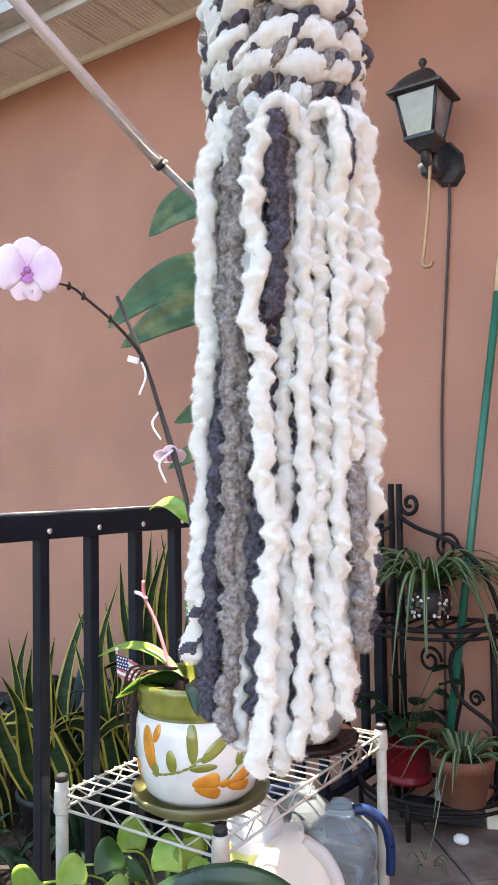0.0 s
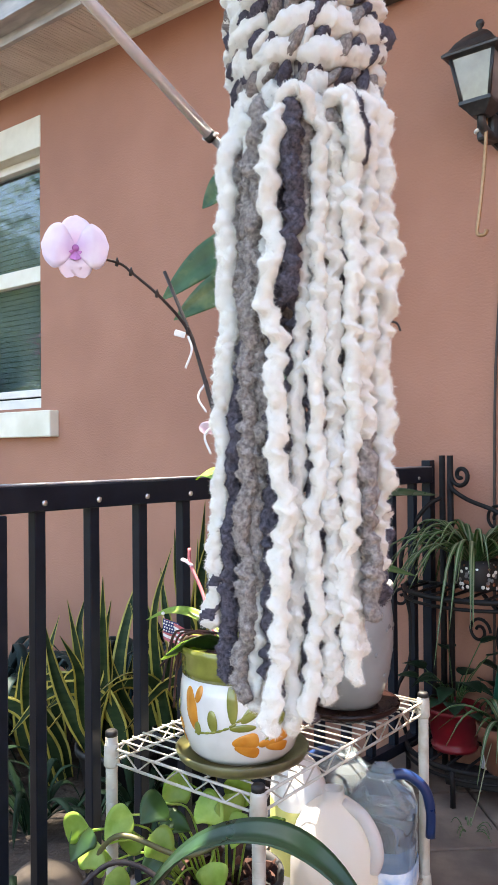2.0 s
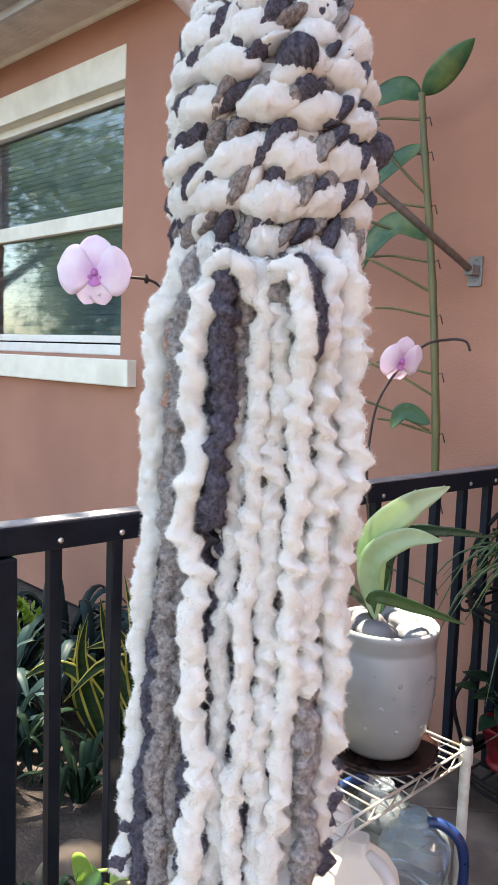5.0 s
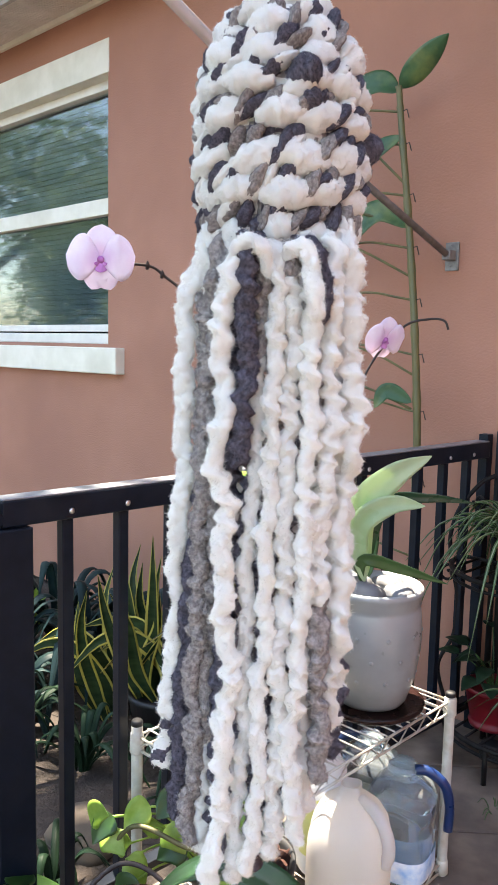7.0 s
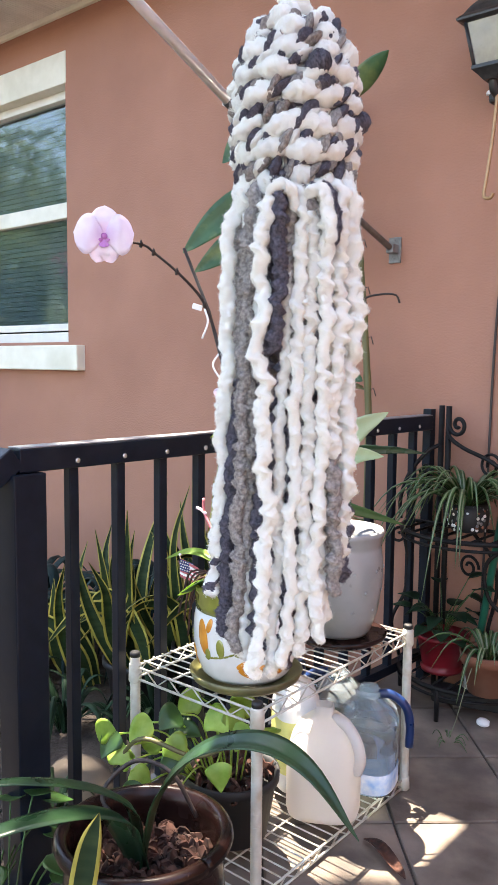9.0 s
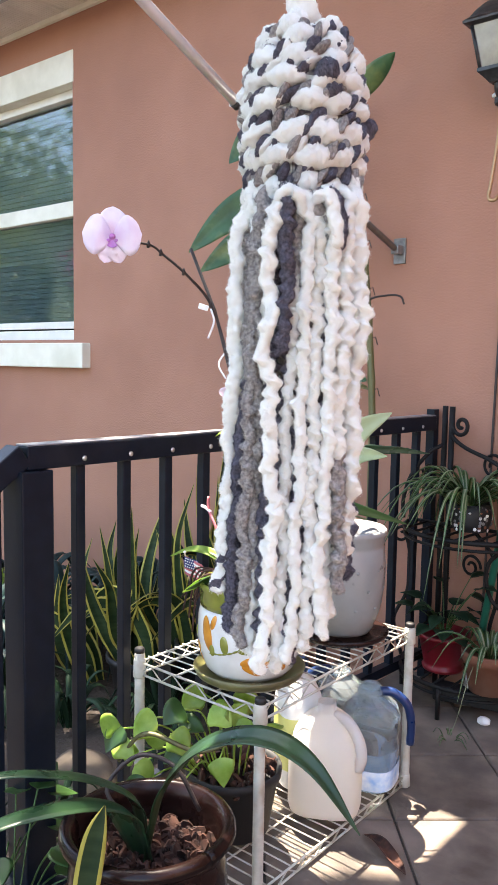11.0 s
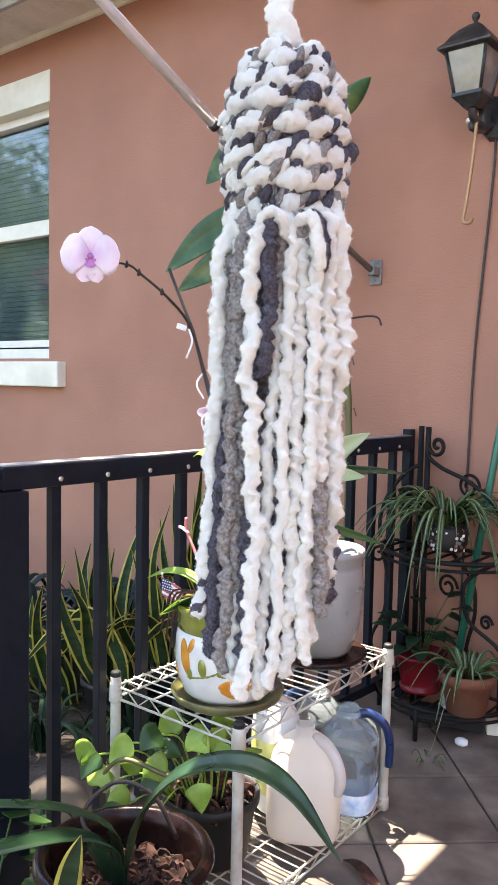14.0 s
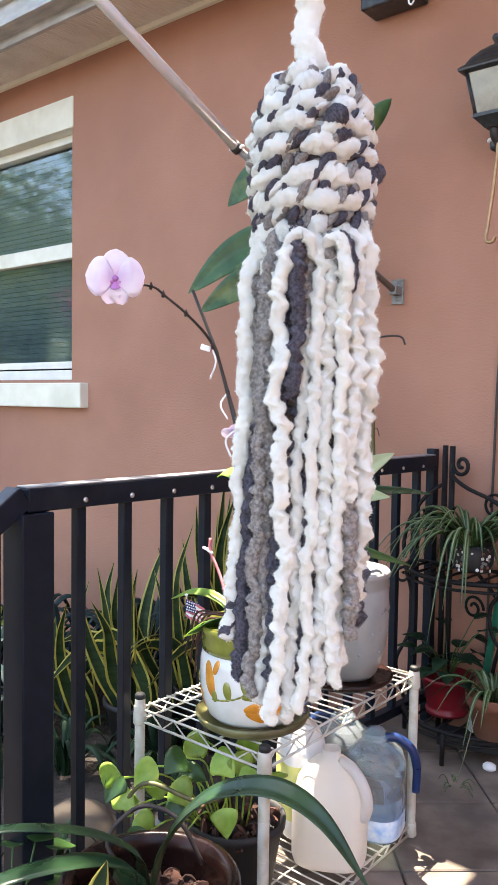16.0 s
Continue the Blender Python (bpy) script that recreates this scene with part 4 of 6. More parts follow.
broom = thing("broom", "broom with green handle and pale wood tip leaning on the wall", "broom")
ba, bb = Vector((0.452, -0.030, 1.56)), Vector((0.300, -0.165, 0.16))
bd = (bb - ba).normalized()
tube("handle", [ba + bd * 0.10, bb], 0.0115, M_BROOM, broom, seg=14)
tube("tip", [ba, ba + bd * 0.004, ba + bd * 0.10], (0.009, 0.0112, 0.0116), M_WOODTIP, broom, "pale bare wood tip", 14)
tube("sleeve", [bb - bd * 0.02, bb + bd * 0.085], (0.021, 0.024), M_PAPERWHITE, broom, "white plastic sleeve", 14)
bm = solid(bb + bd * 0.115, (0.22, 0.05, 0.05), Euler((0.1, 0, 0.25)).to_matrix(), 0.008)
part("head", bm, M_DARKPLASTIC, broom)

fixture = thing("dark_fixture", "small dark metal box fixed high on the wall", "fixture")
part("housing", solid((-0.118, -0.055, 2.415), (0.20, 0.10, 0.11), bevel=0.006), M_LAMPBLACK, fixture)
tube("wire_clip", smooth_curve([(-0.045, -0.09, 2.362), (-0.042, -0.092, 2.340), (-0.032, -0.092, 2.332), (-0.026, -0.09, 2.345), (-0.03, -0.088, 2.362)], 14), 0.0035, M_STEEL, fixture, "bent metal clip")


# ---- pots ----
def pot(name, label, at, profile, mat, seg=48, category="plant pot", turn=0.0):
    t = thing(name, label, category, at, turn=turn)
    lathe("pot_body", profile, mat, t, seg=seg)
    return t


def mulch(name, label, at, radius, n, size, mat, seed, height=0.012):
    """Loose chips in one mesh."""
    rs = np.random.RandomState(seed)
    pieces = []
    for _ in range(n):
        a, r = rs.uniform(0, 6.28), radius * math.sqrt(rs.uniform())
        e = Euler(rs.uniform(-1.2, 1.2, 3)).to_matrix()
        s = size * rs.uniform(0.5, 1.3)
        v, f = square_loft([(0.25 * s, -0.5 * s), (0.42 * s, -0.2 * s), (0.5 * s, 0.15 * s), (0.22 * s, 0.5 * s)])
        c = Vector((r * math.cos(a), r * math.sin(a), rs.uniform(-0.3, 1) * height))
        pieces.append(([e @ Vector((p.x * 0.75, p.y * 0.30, p.z * 1.25)) + c for p in v], f))
    ob = joined(name, pieces, mat, None, smooth=False)
    ob.location = at
    return tagged(ob, label, "mulch", kind="stuff")


# flower-painted pot on the shelf
FX, FY, FZ = 0.272, -1.205, 0.428
fprof = [(0.060, 0), (0.084, 0.002), (0.092, 0.012), (0.103, 0.045), (0.108, 0.080), (0.1065, 0.115), (0.102, 0.137)]
fpot = thing("painted_flower_pot", "white glazed pot with olive rim, vines and orange flowers", "plant pot", (FX, FY, FZ))


def f_r(z):
    for (r0, z0), (r1, z1) in zip(fprof, fprof[1:]):
        if z <= z1:
            return r0 + (r1 - r0) * (z - z0) / max(1e-6, z1 - z0)
    return fprof[-1][0]


lathe("pot_body", fprof + [(0.094, 0.137), (0.090, 0.10), (0.080, 0.02)], M_GLAZE_WHITE, fpot, seg=64)
lathe("pot_rim", [(0.1025, 0.137), (0.104, 0.150), (0.104, 0.170), (0.107, 0.176), (0.107, 0.186), (0.102, 0.188), (0.096, 0.182), (0.094, 0.137)], M_GLAZE_GREEN, fpot, "olive glazed rim", 64)
FACE = radians(-51)


def painted(name, th, z, w, h, turn, mat, power=2.0):
    """A raised glazed petal on the pot's side."""
    verts, faces = [], []
    n, s = 5, 20
    for i in range(n + 1):
        rho = i / n
        for j in range(s):
            a = 2 * math.pi * j / s
            x = rho * math.copysign(abs(math.cos(a)) ** (2 / power), math.cos(a)) * w / 2
            y = rho * math.copysign(abs(math.sin(a)) ** (2 / power), math.sin(a)) * h / 2 * (0.7 + 0.3 * math.cos(a) if power > 2 else 1)
            xr, yr = x * math.cos(turn) - y * math.sin(turn), x * math.sin(turn) + y * math.cos(turn)
            zz = min(0.136, max(0.004, z + yr))
            r = f_r(zz) + 0.0006 + 0.0016 * (1 - rho ** 4)
            b = FACE + th + xr / r
            verts.append(Vector((r * math.cos(b), r * math.sin(b), zz)))
    for i in range(n):
        for j in range(s):
            j2 = (j + 1) % s
            faces.append((i * s + j, (i + 1) * s + j, (i + 1) * s + j2, i * s + j2))
    return data_part(name, verts, faces, mat, fpot)


for off in (0.0, 2.1, 4.2):
    for th, z, w, h, tn in ((0.06, 0.047, 0.036, 0.026, 0.15), (0.08, 0.031, 0.034, 0.020, -0.3), (0.66, 0.050, 0.040, 0.022, 0.4), (0.62, 0.033, 0.036, 0.018, -0.15)):
        painted("petal", th + off, z, w * 1.25, h * 1.35, tn, M_GLAZE_ORANGE, 2.6)
    painted("flower_heart", 0.36 + off, 0.042, 0.020, 0.014, 0.1, M_GLAZE_ORANGE)
    painted("petal", -0.88 + off, 0.092, 0.028, 0.072, 0.25, M_GLAZE_ORANGE)
    painted("petal", -0.72 + off, 0.118, 0.014, 0.030, -0.3, M_GLAZE_ORANGE)
    for th, z, w, h, tn in ((-0.46, 0.078, 0.014, 0.032, 0.1), (-0.76, 0.062, 0.012, 0.022, 0.0), (0.02, 0.070, 0.034, 0.011, 0.06), (-0.14, 0.108, 0.014, 0.056, 0.05),
                            (0.22, 0.100, 0.050, 0.017, 0.7), (0.62, 0.080, 0.016, 0.026, -0.6)):
        painted("leaf", th + off, z, w * 1.3, h * 1.15, tn, M_GLAZE_GREEN)
    for k in range(9):
        u = k / 8
        painted("vine", -0.78 + 0.86 * u + off, 0.054 + 0.012 * u + 0.028 * u ** 3, 0.014, 0.0045, 0.15 + 0.4 * u, M_GLAZE_GREEN)
    for k in range(4):
        painted("vine", 0.42 + 0.1 * k + off, 0.052 + 0.010 * k, 0.016, 0.004, 0.7, M_GLAZE_GREEN)
fs = thing("pot_saucer", "olive glazed saucer under the painted pot", "saucer", (FX, FY, 0.409))
lathe("dish", [(0.075, 0), (0.092, 0.001), (0.110, 0.012), (0.116, 0.026), (0.112, 0.028), (0.104, 0.019), (0.084, 0.012), (0.01, 0.012)], M_SAUCER, fs, seg=56)
mulch("bark_mulch", "bark pieces filling the painted pot", (FX, FY, FZ + 0.160), 0.088, 60, 0.028, M_BARK, 31)

# tall grey pot at the far end of the shelf
GX, GY, GZ = 0.272, -0.868, 0.425
gpot = pot("grey_ceramic_pot", "tall pale grey ceramic pot with dimpled sides", (GX, GY, GZ),
           [(0.050, 0), (0.066, 0.002), (0.074, 0.012), (0.090, 0.06), (0.099, 0.12), (0.100, 0.165), (0.096, 0.205), (0.094, 0.212), (0.097, 0.216), (0.097, 0.232), (0.1005, 0.236), (0.1005, 0.246),
            (0.097, 0.250), (0.090, 0.246), (0.088, 0.19), (0.08, 0.12), (0.01, 0.12)], M_GLAZE_GREY, 56)
gs = thing("pot_saucer", "brown saucer under the grey pot", "saucer", (GX, GY, 0.409))
lathe("dish", [(0.07, 0), (0.095, 0.002), (0.110, 0.012), (0.112, 0.020), (0.106, 0.020), (0.09, 0.014), (0.01, 0.014)], M_GLAZE_BROWN, gs, seg=48)
for a in range(10):
    for z in (0.07, 0.115, 0.16):
        b = a * 0.628 + (0.3 if z == 0.115 else 0)
        r = 0.0915 if z == 0.07 else 0.0985 if z == 0.115 else 0.1000
        v, f = lathe_data([(0.0045, 0), (0.004, 0.0012), (0.0015, 0.002)], 10)
        q = Matrix.Rotation(b, 3, "Z") @ Matrix.Rotation(radians(90), 3, "Y")
        data_part("bump", [q @ p + Vector((r * math.cos(b), r * math.sin(b), z)) for p in v], f, M_GLAZE_GREY, gpot)


def stone(name, label, at, size, seed, mat, squash=0.6):
    bm = bmesh.new()
    bmesh.ops.create_icosphere(bm, subdivisions=3, radius=1)
    for v in bm.verts:
        d = v.co.normalized()
        v.co = d * (1 + 0.28 * noise.noise(d * 1.4 + Vector((seed, 0, 0))) + 0.06 * noise.noise(d * 5 + Vector((seed, 2, 0))))
        v.co = Vector((v.co.x * size, v.co.y * size * 0.8, v.co.z * size * squash))
    ob = part(name, bm, mat, smooth=True)
    ob.location = at
    return tagged(ob, label, "stone")


for k, (dx, dy, s) in enumerate(((0.01, -0.04, 0.042), (0.055, 0.01, 0.036), (-0.04, 0.0, 0.04), (0.0, 0.05, 0.036))):
    stone("stone", "smooth grey stone lying in the grey pot", (GX + dx, GY + dy, GZ + 0.235), s, k * 3.3, M_ROCK)

# brown glazed pot in front, with bark
BX, BY = 0.338, -1.545
bpot = pot("brown_glazed_pot", "large dark brown glazed pot standing on the patio", (BX, BY, 0),
           [(0.075, 0), (0.098, 0.003), (0.110, 0.02), (0.129, 0.09), (0.138, 0.16), (0.134, 0.215), (0.129, 0.232), (0.134, 0.240), (0.145, 0.246), (0.148, 0.256), (0.145, 0.266), (0.136, 0.270),
            (0.127, 0.264), (0.123, 0.24), (0.123, 0.17), (0.01, 0.165)], M_GLAZE_BROWN, 64)
tube("rim", [Vector((0.139 * math.cos(radians(5 * i)), 0.139 * math.sin(radians(5 * i)), 0.258)) for i in range(73)], 0.0128, M_GLAZE_BROWN, bpot, "rounded dark glazed rim", 14)
mulch("bark_mulch", "large bark chips filling the brown pot", (BX, BY, 0.198), 0.113, 480, 0.023, M_BARK, 5, 0.016)

# dark pot with pothos under the shelf
DX, DY = 0.215, -1.185
dpot = pot("dark_plastic_pot", "dark plastic pot with pothos under the shelf", (DX, DY, 0.05),
           [(0.07, 0), (0.078, 0.002), (0.098, 0.12), (0.104, 0.122), (0.105, 0.14), (0.100, 0.142), (0.094, 0.13), (0.09, 0.10), (0.01, 0.10)], M_DARKPLASTIC, 40)
mulch("bark_mulch", "pale bark pieces in the dark pot", (DX, DY, 0.175), 0.088, 80, 0.026, M_BARK, 6, 0.018)

# pots on the plant stand
rpot = pot("red_plastic_pot", "glossy red plastic pot on the plant stand", (0.190, -0.165, 0.105),
           [(0.05, 0), (0.062, 0.002), (0.066, 0.014), (0.058, 0.016), (0.062, 0.03), (0.078, 0.105), (0.082, 0.106), (0.083, 0.118), (0.079, 0.120), (0.074, 0.10), (0.01, 0.09)], M_REDPLASTIC, 40)
opot = pot("terracotta_pot", "terracotta clay pot on the plant stand", (0.372, -0.235, 0.105),
           [(0.045, 0), (0.056, 0.002), (0.072, 0.090), (0.080, 0.092), (0.083, 0.122), (0.078, 0.124), (0.073, 0.11), (0.01, 0.10)], M_TERRACOTTA, 40)
mpot = pot("mosaic_pot", "small pot with black and white pebble mosaic", (0.262, -0.165, 0.556),
           [(0.035, 0), (0.05, 0.003), (0.060, 0.03), (0.062, 0.06), (0.055, 0.085), (0.050, 0.085), (0.01, 0.07)], M_DARKPLASTIC, 32)
for k in range(90):
    a, z = k * 2.39996 + 0.5 * math.sin(k * 5.7), 0.008 + 0.072 * k / 90 + 0.003 * math.sin(k * 3.1)
    r = 0.0515 + 0.0105 * math.sin(math.pi * min(1, z / 0.085))
    v, f = lathe_data([(0.0055, 0), (0.005, 0.001), (0.002, 0.0022)], 8)
    q = Matrix.Rotation(a, 3, "Z") @ Matrix.Rotation(radians(90), 3, "Y")
    data_part("pebble", [q @ p + Vector((r * math.cos(a), r * math.sin(a), z)) for p in v], f, (M_PAPERWHITE, M_ROCK, M_GLAZE_WHITE, M_TERRACOTTA, M_ROCK)[k % 5], mpot)


# ---- iron plant stand ----
stand = thing("plant_stand", "black wrought iron two-tier plant stand with scrolls", "plant stand")
SX, SY, SR = 0.245, -0.075, 0.225


def arc(r, z, a0=180, a1=360, n=26):
    return [Vector((SX + r * math.cos(radians(a0 + (a1 - a0) * i / n)), SY + r * math.sin(radians(a0 + (a1 - a0) * i / n)), z)) for i in range(n + 1)]


for z in (0.545, 0.098):
    joined("tier_ring", [tube_data(arc(SR, z), 0.0075, 8), tube_data(arc(SR, z - 0.022), 0.005, 8), tube_data([(SX - SR, SY, z), (SX + SR, SY, z)], 0.006, 8)], M_IRON, stand)
    for k in range(1, 9):
        x = SX - SR + 2 * SR * k / 9
        tube("slat", [(x, SY, z), (x, SY - math.sqrt(SR ** 2 - (x - SX) ** 2), z)], 0.0042, M_IRON, stand, seg=6)
for x, y in ((0.148, -0.085), (0.40, -0.045)):
    tube("upright", [(x, y, 0.0), (x, y, 0.925 if x < 0.2 else 0.56)], 0.0095, M_IRON, stand, seg=10)
tube("upright", [(0.112, -0.062, 0.0), (0.112, -0.062, 0.925)], 0.0095, M_IRON, stand, seg=10)


def scroll(c, r0, r1, a0, a1, ax, n=34):
    """A flat spiral in the upright plane through c along ax."""
    out = []
    for i in range(n + 1):
        u = i / n
        a, r = radians(a0 + (a1 - a0) * u), r0 + (r1 - r0) * u
        out.append(Vector(c) + Vector(ax) * (r * math.cos(a)) + Vector((0, 0, 1)) * (r * math.sin(a)))
    return out


axr = Vector((0.9, -0.25, 0)).normalized()
top = scroll((0.185, -0.095, 0.868), 0.006, 0.036, 300, -190, axr)
tube("scroll", top + smooth_curve([top[-1], (0.150, -0.09, 0.835), (0.21, -0.11, 0.80), (0.32, -0.14, 0.765), (0.41, -0.16, 0.70), (0.45, -0.15, 0.60), (0.455, -0.12, 0.53)], 30)[1:], 0.0065, M_IRON, stand, seg=8)
axl = Vector((-0.8, -0.5, 0)).normalized()
tube("scroll", smooth_curve([(0.115, -0.08, 0.80), (0.085, -0.11, 0.775), (0.035, -0.13, 0.70), (0.015, -0.14, 0.62), (0.018, -0.14, 0.56)], 24), 0.0065, M_IRON, stand, seg=8)
for c, r, a0, a1, ax in (((0.285, -0.075, 0.745), 0.042, 0, 560, axr), ((0.08, -0.10, 0.72), 0.026, 180, 640, axr), ((0.225, -0.07, 0.42), 0.040, 0, 520, axr),
                         ((0.020, -0.15, 0.505), 0.028, 120, -300, axl), ((0.455, -0.14, 0.50), 0.030, 60, 480, axr), ((0.36, -0.08, 0.33), 0.024, 0, 500, axr)):
    tube("scroll", scroll(c, r, r * 0.25, a0, a1, ax), 0.0048, M_IRON, stand, seg=8)
for pts in (((0.018, -0.14, 0.545), (0.04, -0.13, 0.44), (0.035, -0.13, 0.32), (0.0, -0.15, 0.22), (0.02, -0.13, 0.10)),
            ((0.415, -0.17, 0.54), (0.335, -0.19, 0.47), (0.345, -0.18, 0.36), (0.43, -0.15, 0.28), (0.455, -0.13, 0.18), (0.44, -0.13, 0.10)),
            ((0.23, -0.06, 0.53), (0.30, -0.06, 0.45), (0.315, -0.06, 0.35), (0.29, -0.06, 0.22), (0.30, -0.06, 0.10))):
    tube("side_curve", smooth_curve(pts, 30), 0.0062, M_IRON, stand, seg=8)
for a in (195, 270, 345):
    x, y = SX + SR * math.cos(radians(a)), SY + SR * math.sin(radians(a))
    tube("foot", [(x, y, 0.1), (x, y, 0.0)], 0.0075, M_IRON, stand, seg=8)
board = tagged(part("wooden_block", solid((0.425, -0.075, 0.02), (0.10, 0.055, 0.04), Euler((0, 0, 0.5)).to_matrix(), 0.004), M_TRIM), "white painted wooden block under the plant stand", "block")
stone("stone", "small white stone on the patio floor", (0.362, -0.235, 0.010), 0.020, 7.7, M_PAPERWHITE)


# ---- jugs on the lower shelf ----
def rounded_loft(sections, seg=40, power=3.2):
    """(half x, half y, z, centre x) sections with rounded square outline."""
    verts, faces = [], []
    for hx, hy, z, cx in sections:
        for j in range(seg):
            a = 2 * math.pi * j / seg
            c, s = math.cos(a), math.sin(a)
            verts.append(Vector((cx + hx * math.copysign(abs(c) ** (2 / power), c), hy * math.copysign(abs(s) ** (2 / power), s), z)))
    for i in range(len(sections) - 1):
        for j in range(seg):
            j2 = (j + 1) % seg
            faces.append((i * seg + j, i * seg + j2, (i + 1) * seg + j2, (i + 1) * seg + j))
    faces.append(tuple(range(seg - 1, -1, -1)))
    faces.append(tuple((len(sections) - 1) * seg + j for j in range(seg)))
    return verts, faces


LOW = 0.034
jug = thing("milk_jug", "translucent white plastic gallon jug, no cap", "jug", (0.297, -0.955, LOW), turn=30)
v, f = rounded_loft([(0.066, 0.066, 0, 0), (0.080, 0.080, 0.006, 0), (0.084, 0.084, 0.02, 0), (0.0845, 0.0845, 0.06, 0), (0.084, 0.084, 0.115, 0), (0.082, 0.082, 0.140, 0), (0.076, 0.076, 0.170, 0), (0.060, 0.060, 0.198, 0),
                     (0.036, 0.036, 0.220, 0), (0.022, 0.022, 0.230, 0), (0.0205, 0.0205, 0.248, 0), (0.018, 0.018, 0.248, 0), (0.017, 0.017, 0.232, 0)])
data_part("jug_body", v, f, M_JUG, jug)
tube("handle", smooth_curve([(0.022, -0.012, 0.222), (0.054, -0.034, 0.214), (0.077, -0.052, 0.184), (0.084, -0.058, 0.15), (0.076, -0.052, 0.118)], 20), 0.0130, M_JUG, jug, seg=12)
wjug = thing("water_jug", "clear plastic water jug with blue handle, partly full", "jug", (0.318, -0.800, LOW), turn=15)
v, f = rounded_loft([(0.055, 0.055, 0, 0), (0.066, 0.066, 0.006, 0), (0.068, 0.068, 0.03, 0), (0.065, 0.065, 0.05, 0), (0.068, 0.068, 0.07, 0), (0.068, 0.068, 0.10, 0), (0.065, 0.065, 0.115, 0), (0.069, 0.069, 0.13, 0),
                     (0.069, 0.069, 0.17, 0), (0.060, 0.060, 0.198, 0), (0.038, 0.038, 0.218, 0), (0.022, 0.022, 0.228, 0), (0.0205, 0.0205, 0.250, 0), (0.018, 0.018, 0.250, 0)])
data_part("jug_body", v, f, M_CLEAR, wjug)
v, f = rounded_loft([(0.050, 0.050, 0.004, 0), (0.063, 0.063, 0.012, 0), (0.062, 0.062, 0.05, 0), (0.065, 0.065, 0.08, 0), (0.063, 0.063, 0.115, 0), (0.066, 0.066, 0.145, 0)])
data_part("water", v, f, M_WATER, wjug, "clear water")
v, f = rounded_loft([(0.0692, 0.0692, 0.012, 0), (0.0698, 0.0698, 0.014, 0), (0.0700, 0.0700, 0.058, 0), (0.0694, 0.0694, 0.060, 0)])
data_part("label_band", v, f[:-2], M_BLUELABEL, wjug, "sky blue label")
lathe("neck_ring", [(0.030, 0.226), (0.033, 0.228), (0.033, 0.238), (0.024, 0.240), (0.0215, 0.240)], M_CLEAR, wjug, "clear ridged neck ring", 24)
tube("handle", smooth_curve([(0.024, 0.0, 0.234), (0.052, 0.012, 0.232), (0.084, 0.022, 0.205), (0.095, 0.026, 0.160), (0.094, 0.026, 0.105)], 20), (0.011,) * 15 + (0.010,) * 6, M_BLUE, wjug, "blue plastic handle", 12)
copy_thing(wjug, pose(0.192, -0.752, LOW, 0, 0, 195))
bot = thing("bleach_bottle", "white plastic bottle with pale yellow label and blue cap", "bottle", (0.178, -0.905, LOW), turn=-38)
v, f = rounded_loft([(0.060, 0.045, 0, 0), (0.068, 0.052, 0.006, 0), (0.070, 0.054, 0.02, 0), (0.070, 0.054, 0.19, 0), (0.062, 0.050, 0.225, 0), (0.038, 0.036, 0.255, 0), (0.020, 0.020, 0.268, 0), (0.019, 0.019, 0.28, 0)])
data_part("bottle_body", v, f, M_PAPERWHITE, bot)
v, f = rounded_loft([(0.0704, 0.0544, 0.05, 0), (0.0709, 0.0549, 0.052, 0), (0.0709, 0.0549, 0.178, 0), (0.0704, 0.0544, 0.18, 0)])
data_part("label_band", v, f[:-2], M_LABEL, bot, "pale yellow label")
lathe("cap", [(0.021, 0.275), (0.022, 0.277), (0.022, 0.302), (0.018, 0.305)], M_BLUE, bot, "blue screw cap", 24)


# ---- nursery pots and a border stone behind the railing ----
for k, (x, y, r, h) in enumerate(((-0.56, -0.44, 0.12, 0.20), (-0.72, -0.60, 0.13, 0.16))):
    np_ = thing("nursery_pot", "black plastic nursery pot in the garden bed", "plant pot", (x, y, -0.115), group="nursery pots behind the railing")
    lathe("pot_body", [(r * 0.7, 0), (r * 0.75, 0.002), (r * 0.95, h - 0.02), (r * 1.02, h - 0.018), (r * 1.02, h), (r * 0.94, h), (r * 0.9, h - 0.04), (0.01, h - 0.05)], M_DARKPLASTIC, np_, seg=36)
stone("stone", "tan border stone in the garden bed", (-0.42, -1.10, -0.10), 0.12, 9.1, M_BORDER, 0.45)


# ---- plants ----
prs = np.random.RandomState(12)


def blade(base, height, lean, heading, width, mats, parent, tip_drop=0.0, twist=0.0, fold=0.35, shape="strap", centre=False, n=14, straight=False, **kw):
    """An upright or arching blade from base, leaning by lean metres towards heading (degrees)."""
    hd = Vector((math.cos(radians(heading)), math.sin(radians(heading)), 0))
    b = Vector(base)
    pts = [b, b + hd * lean * 0.12 + Vector((0, 0, height * 0.40)), b + hd * lean * 0.45 + Vector((0, 0, height * 0.85)),
           b + hd * lean * 0.8 + Vector((0, 0, height - tip_drop * 0.25)), b + hd * lean * 1.15 + Vector((0, 0, height - tip_drop))]
    if straight:
        bow = Vector((0.77, 0.64, 0)) * prs.uniform(-0.05, 0.03)
        ess = Vector((0.77, 0.64, 0)) * prs.uniform(-0.03, 0.03)
        pts = [b + hd * lean * u ** 1.3 + bow * math.sin(math.pi * u) + ess * math.sin(2 * math.pi * u) + Vector((0, 0, height * u)) for u in (0, 0.25, 0.5, 0.75, 1)]
    sh = Vector((-hd.y, hd.x, 0)) if shape != "blade" else Vector((0.77, 0.64, 0)) + Vector(prs.uniform(-0.4, 0.4, 3))
    return leaf(parent, smooth_curve(pts, n), width, mats, side_hint=sh, fold=fold, twist=twist, shape=shape, centre=centre, **kw)


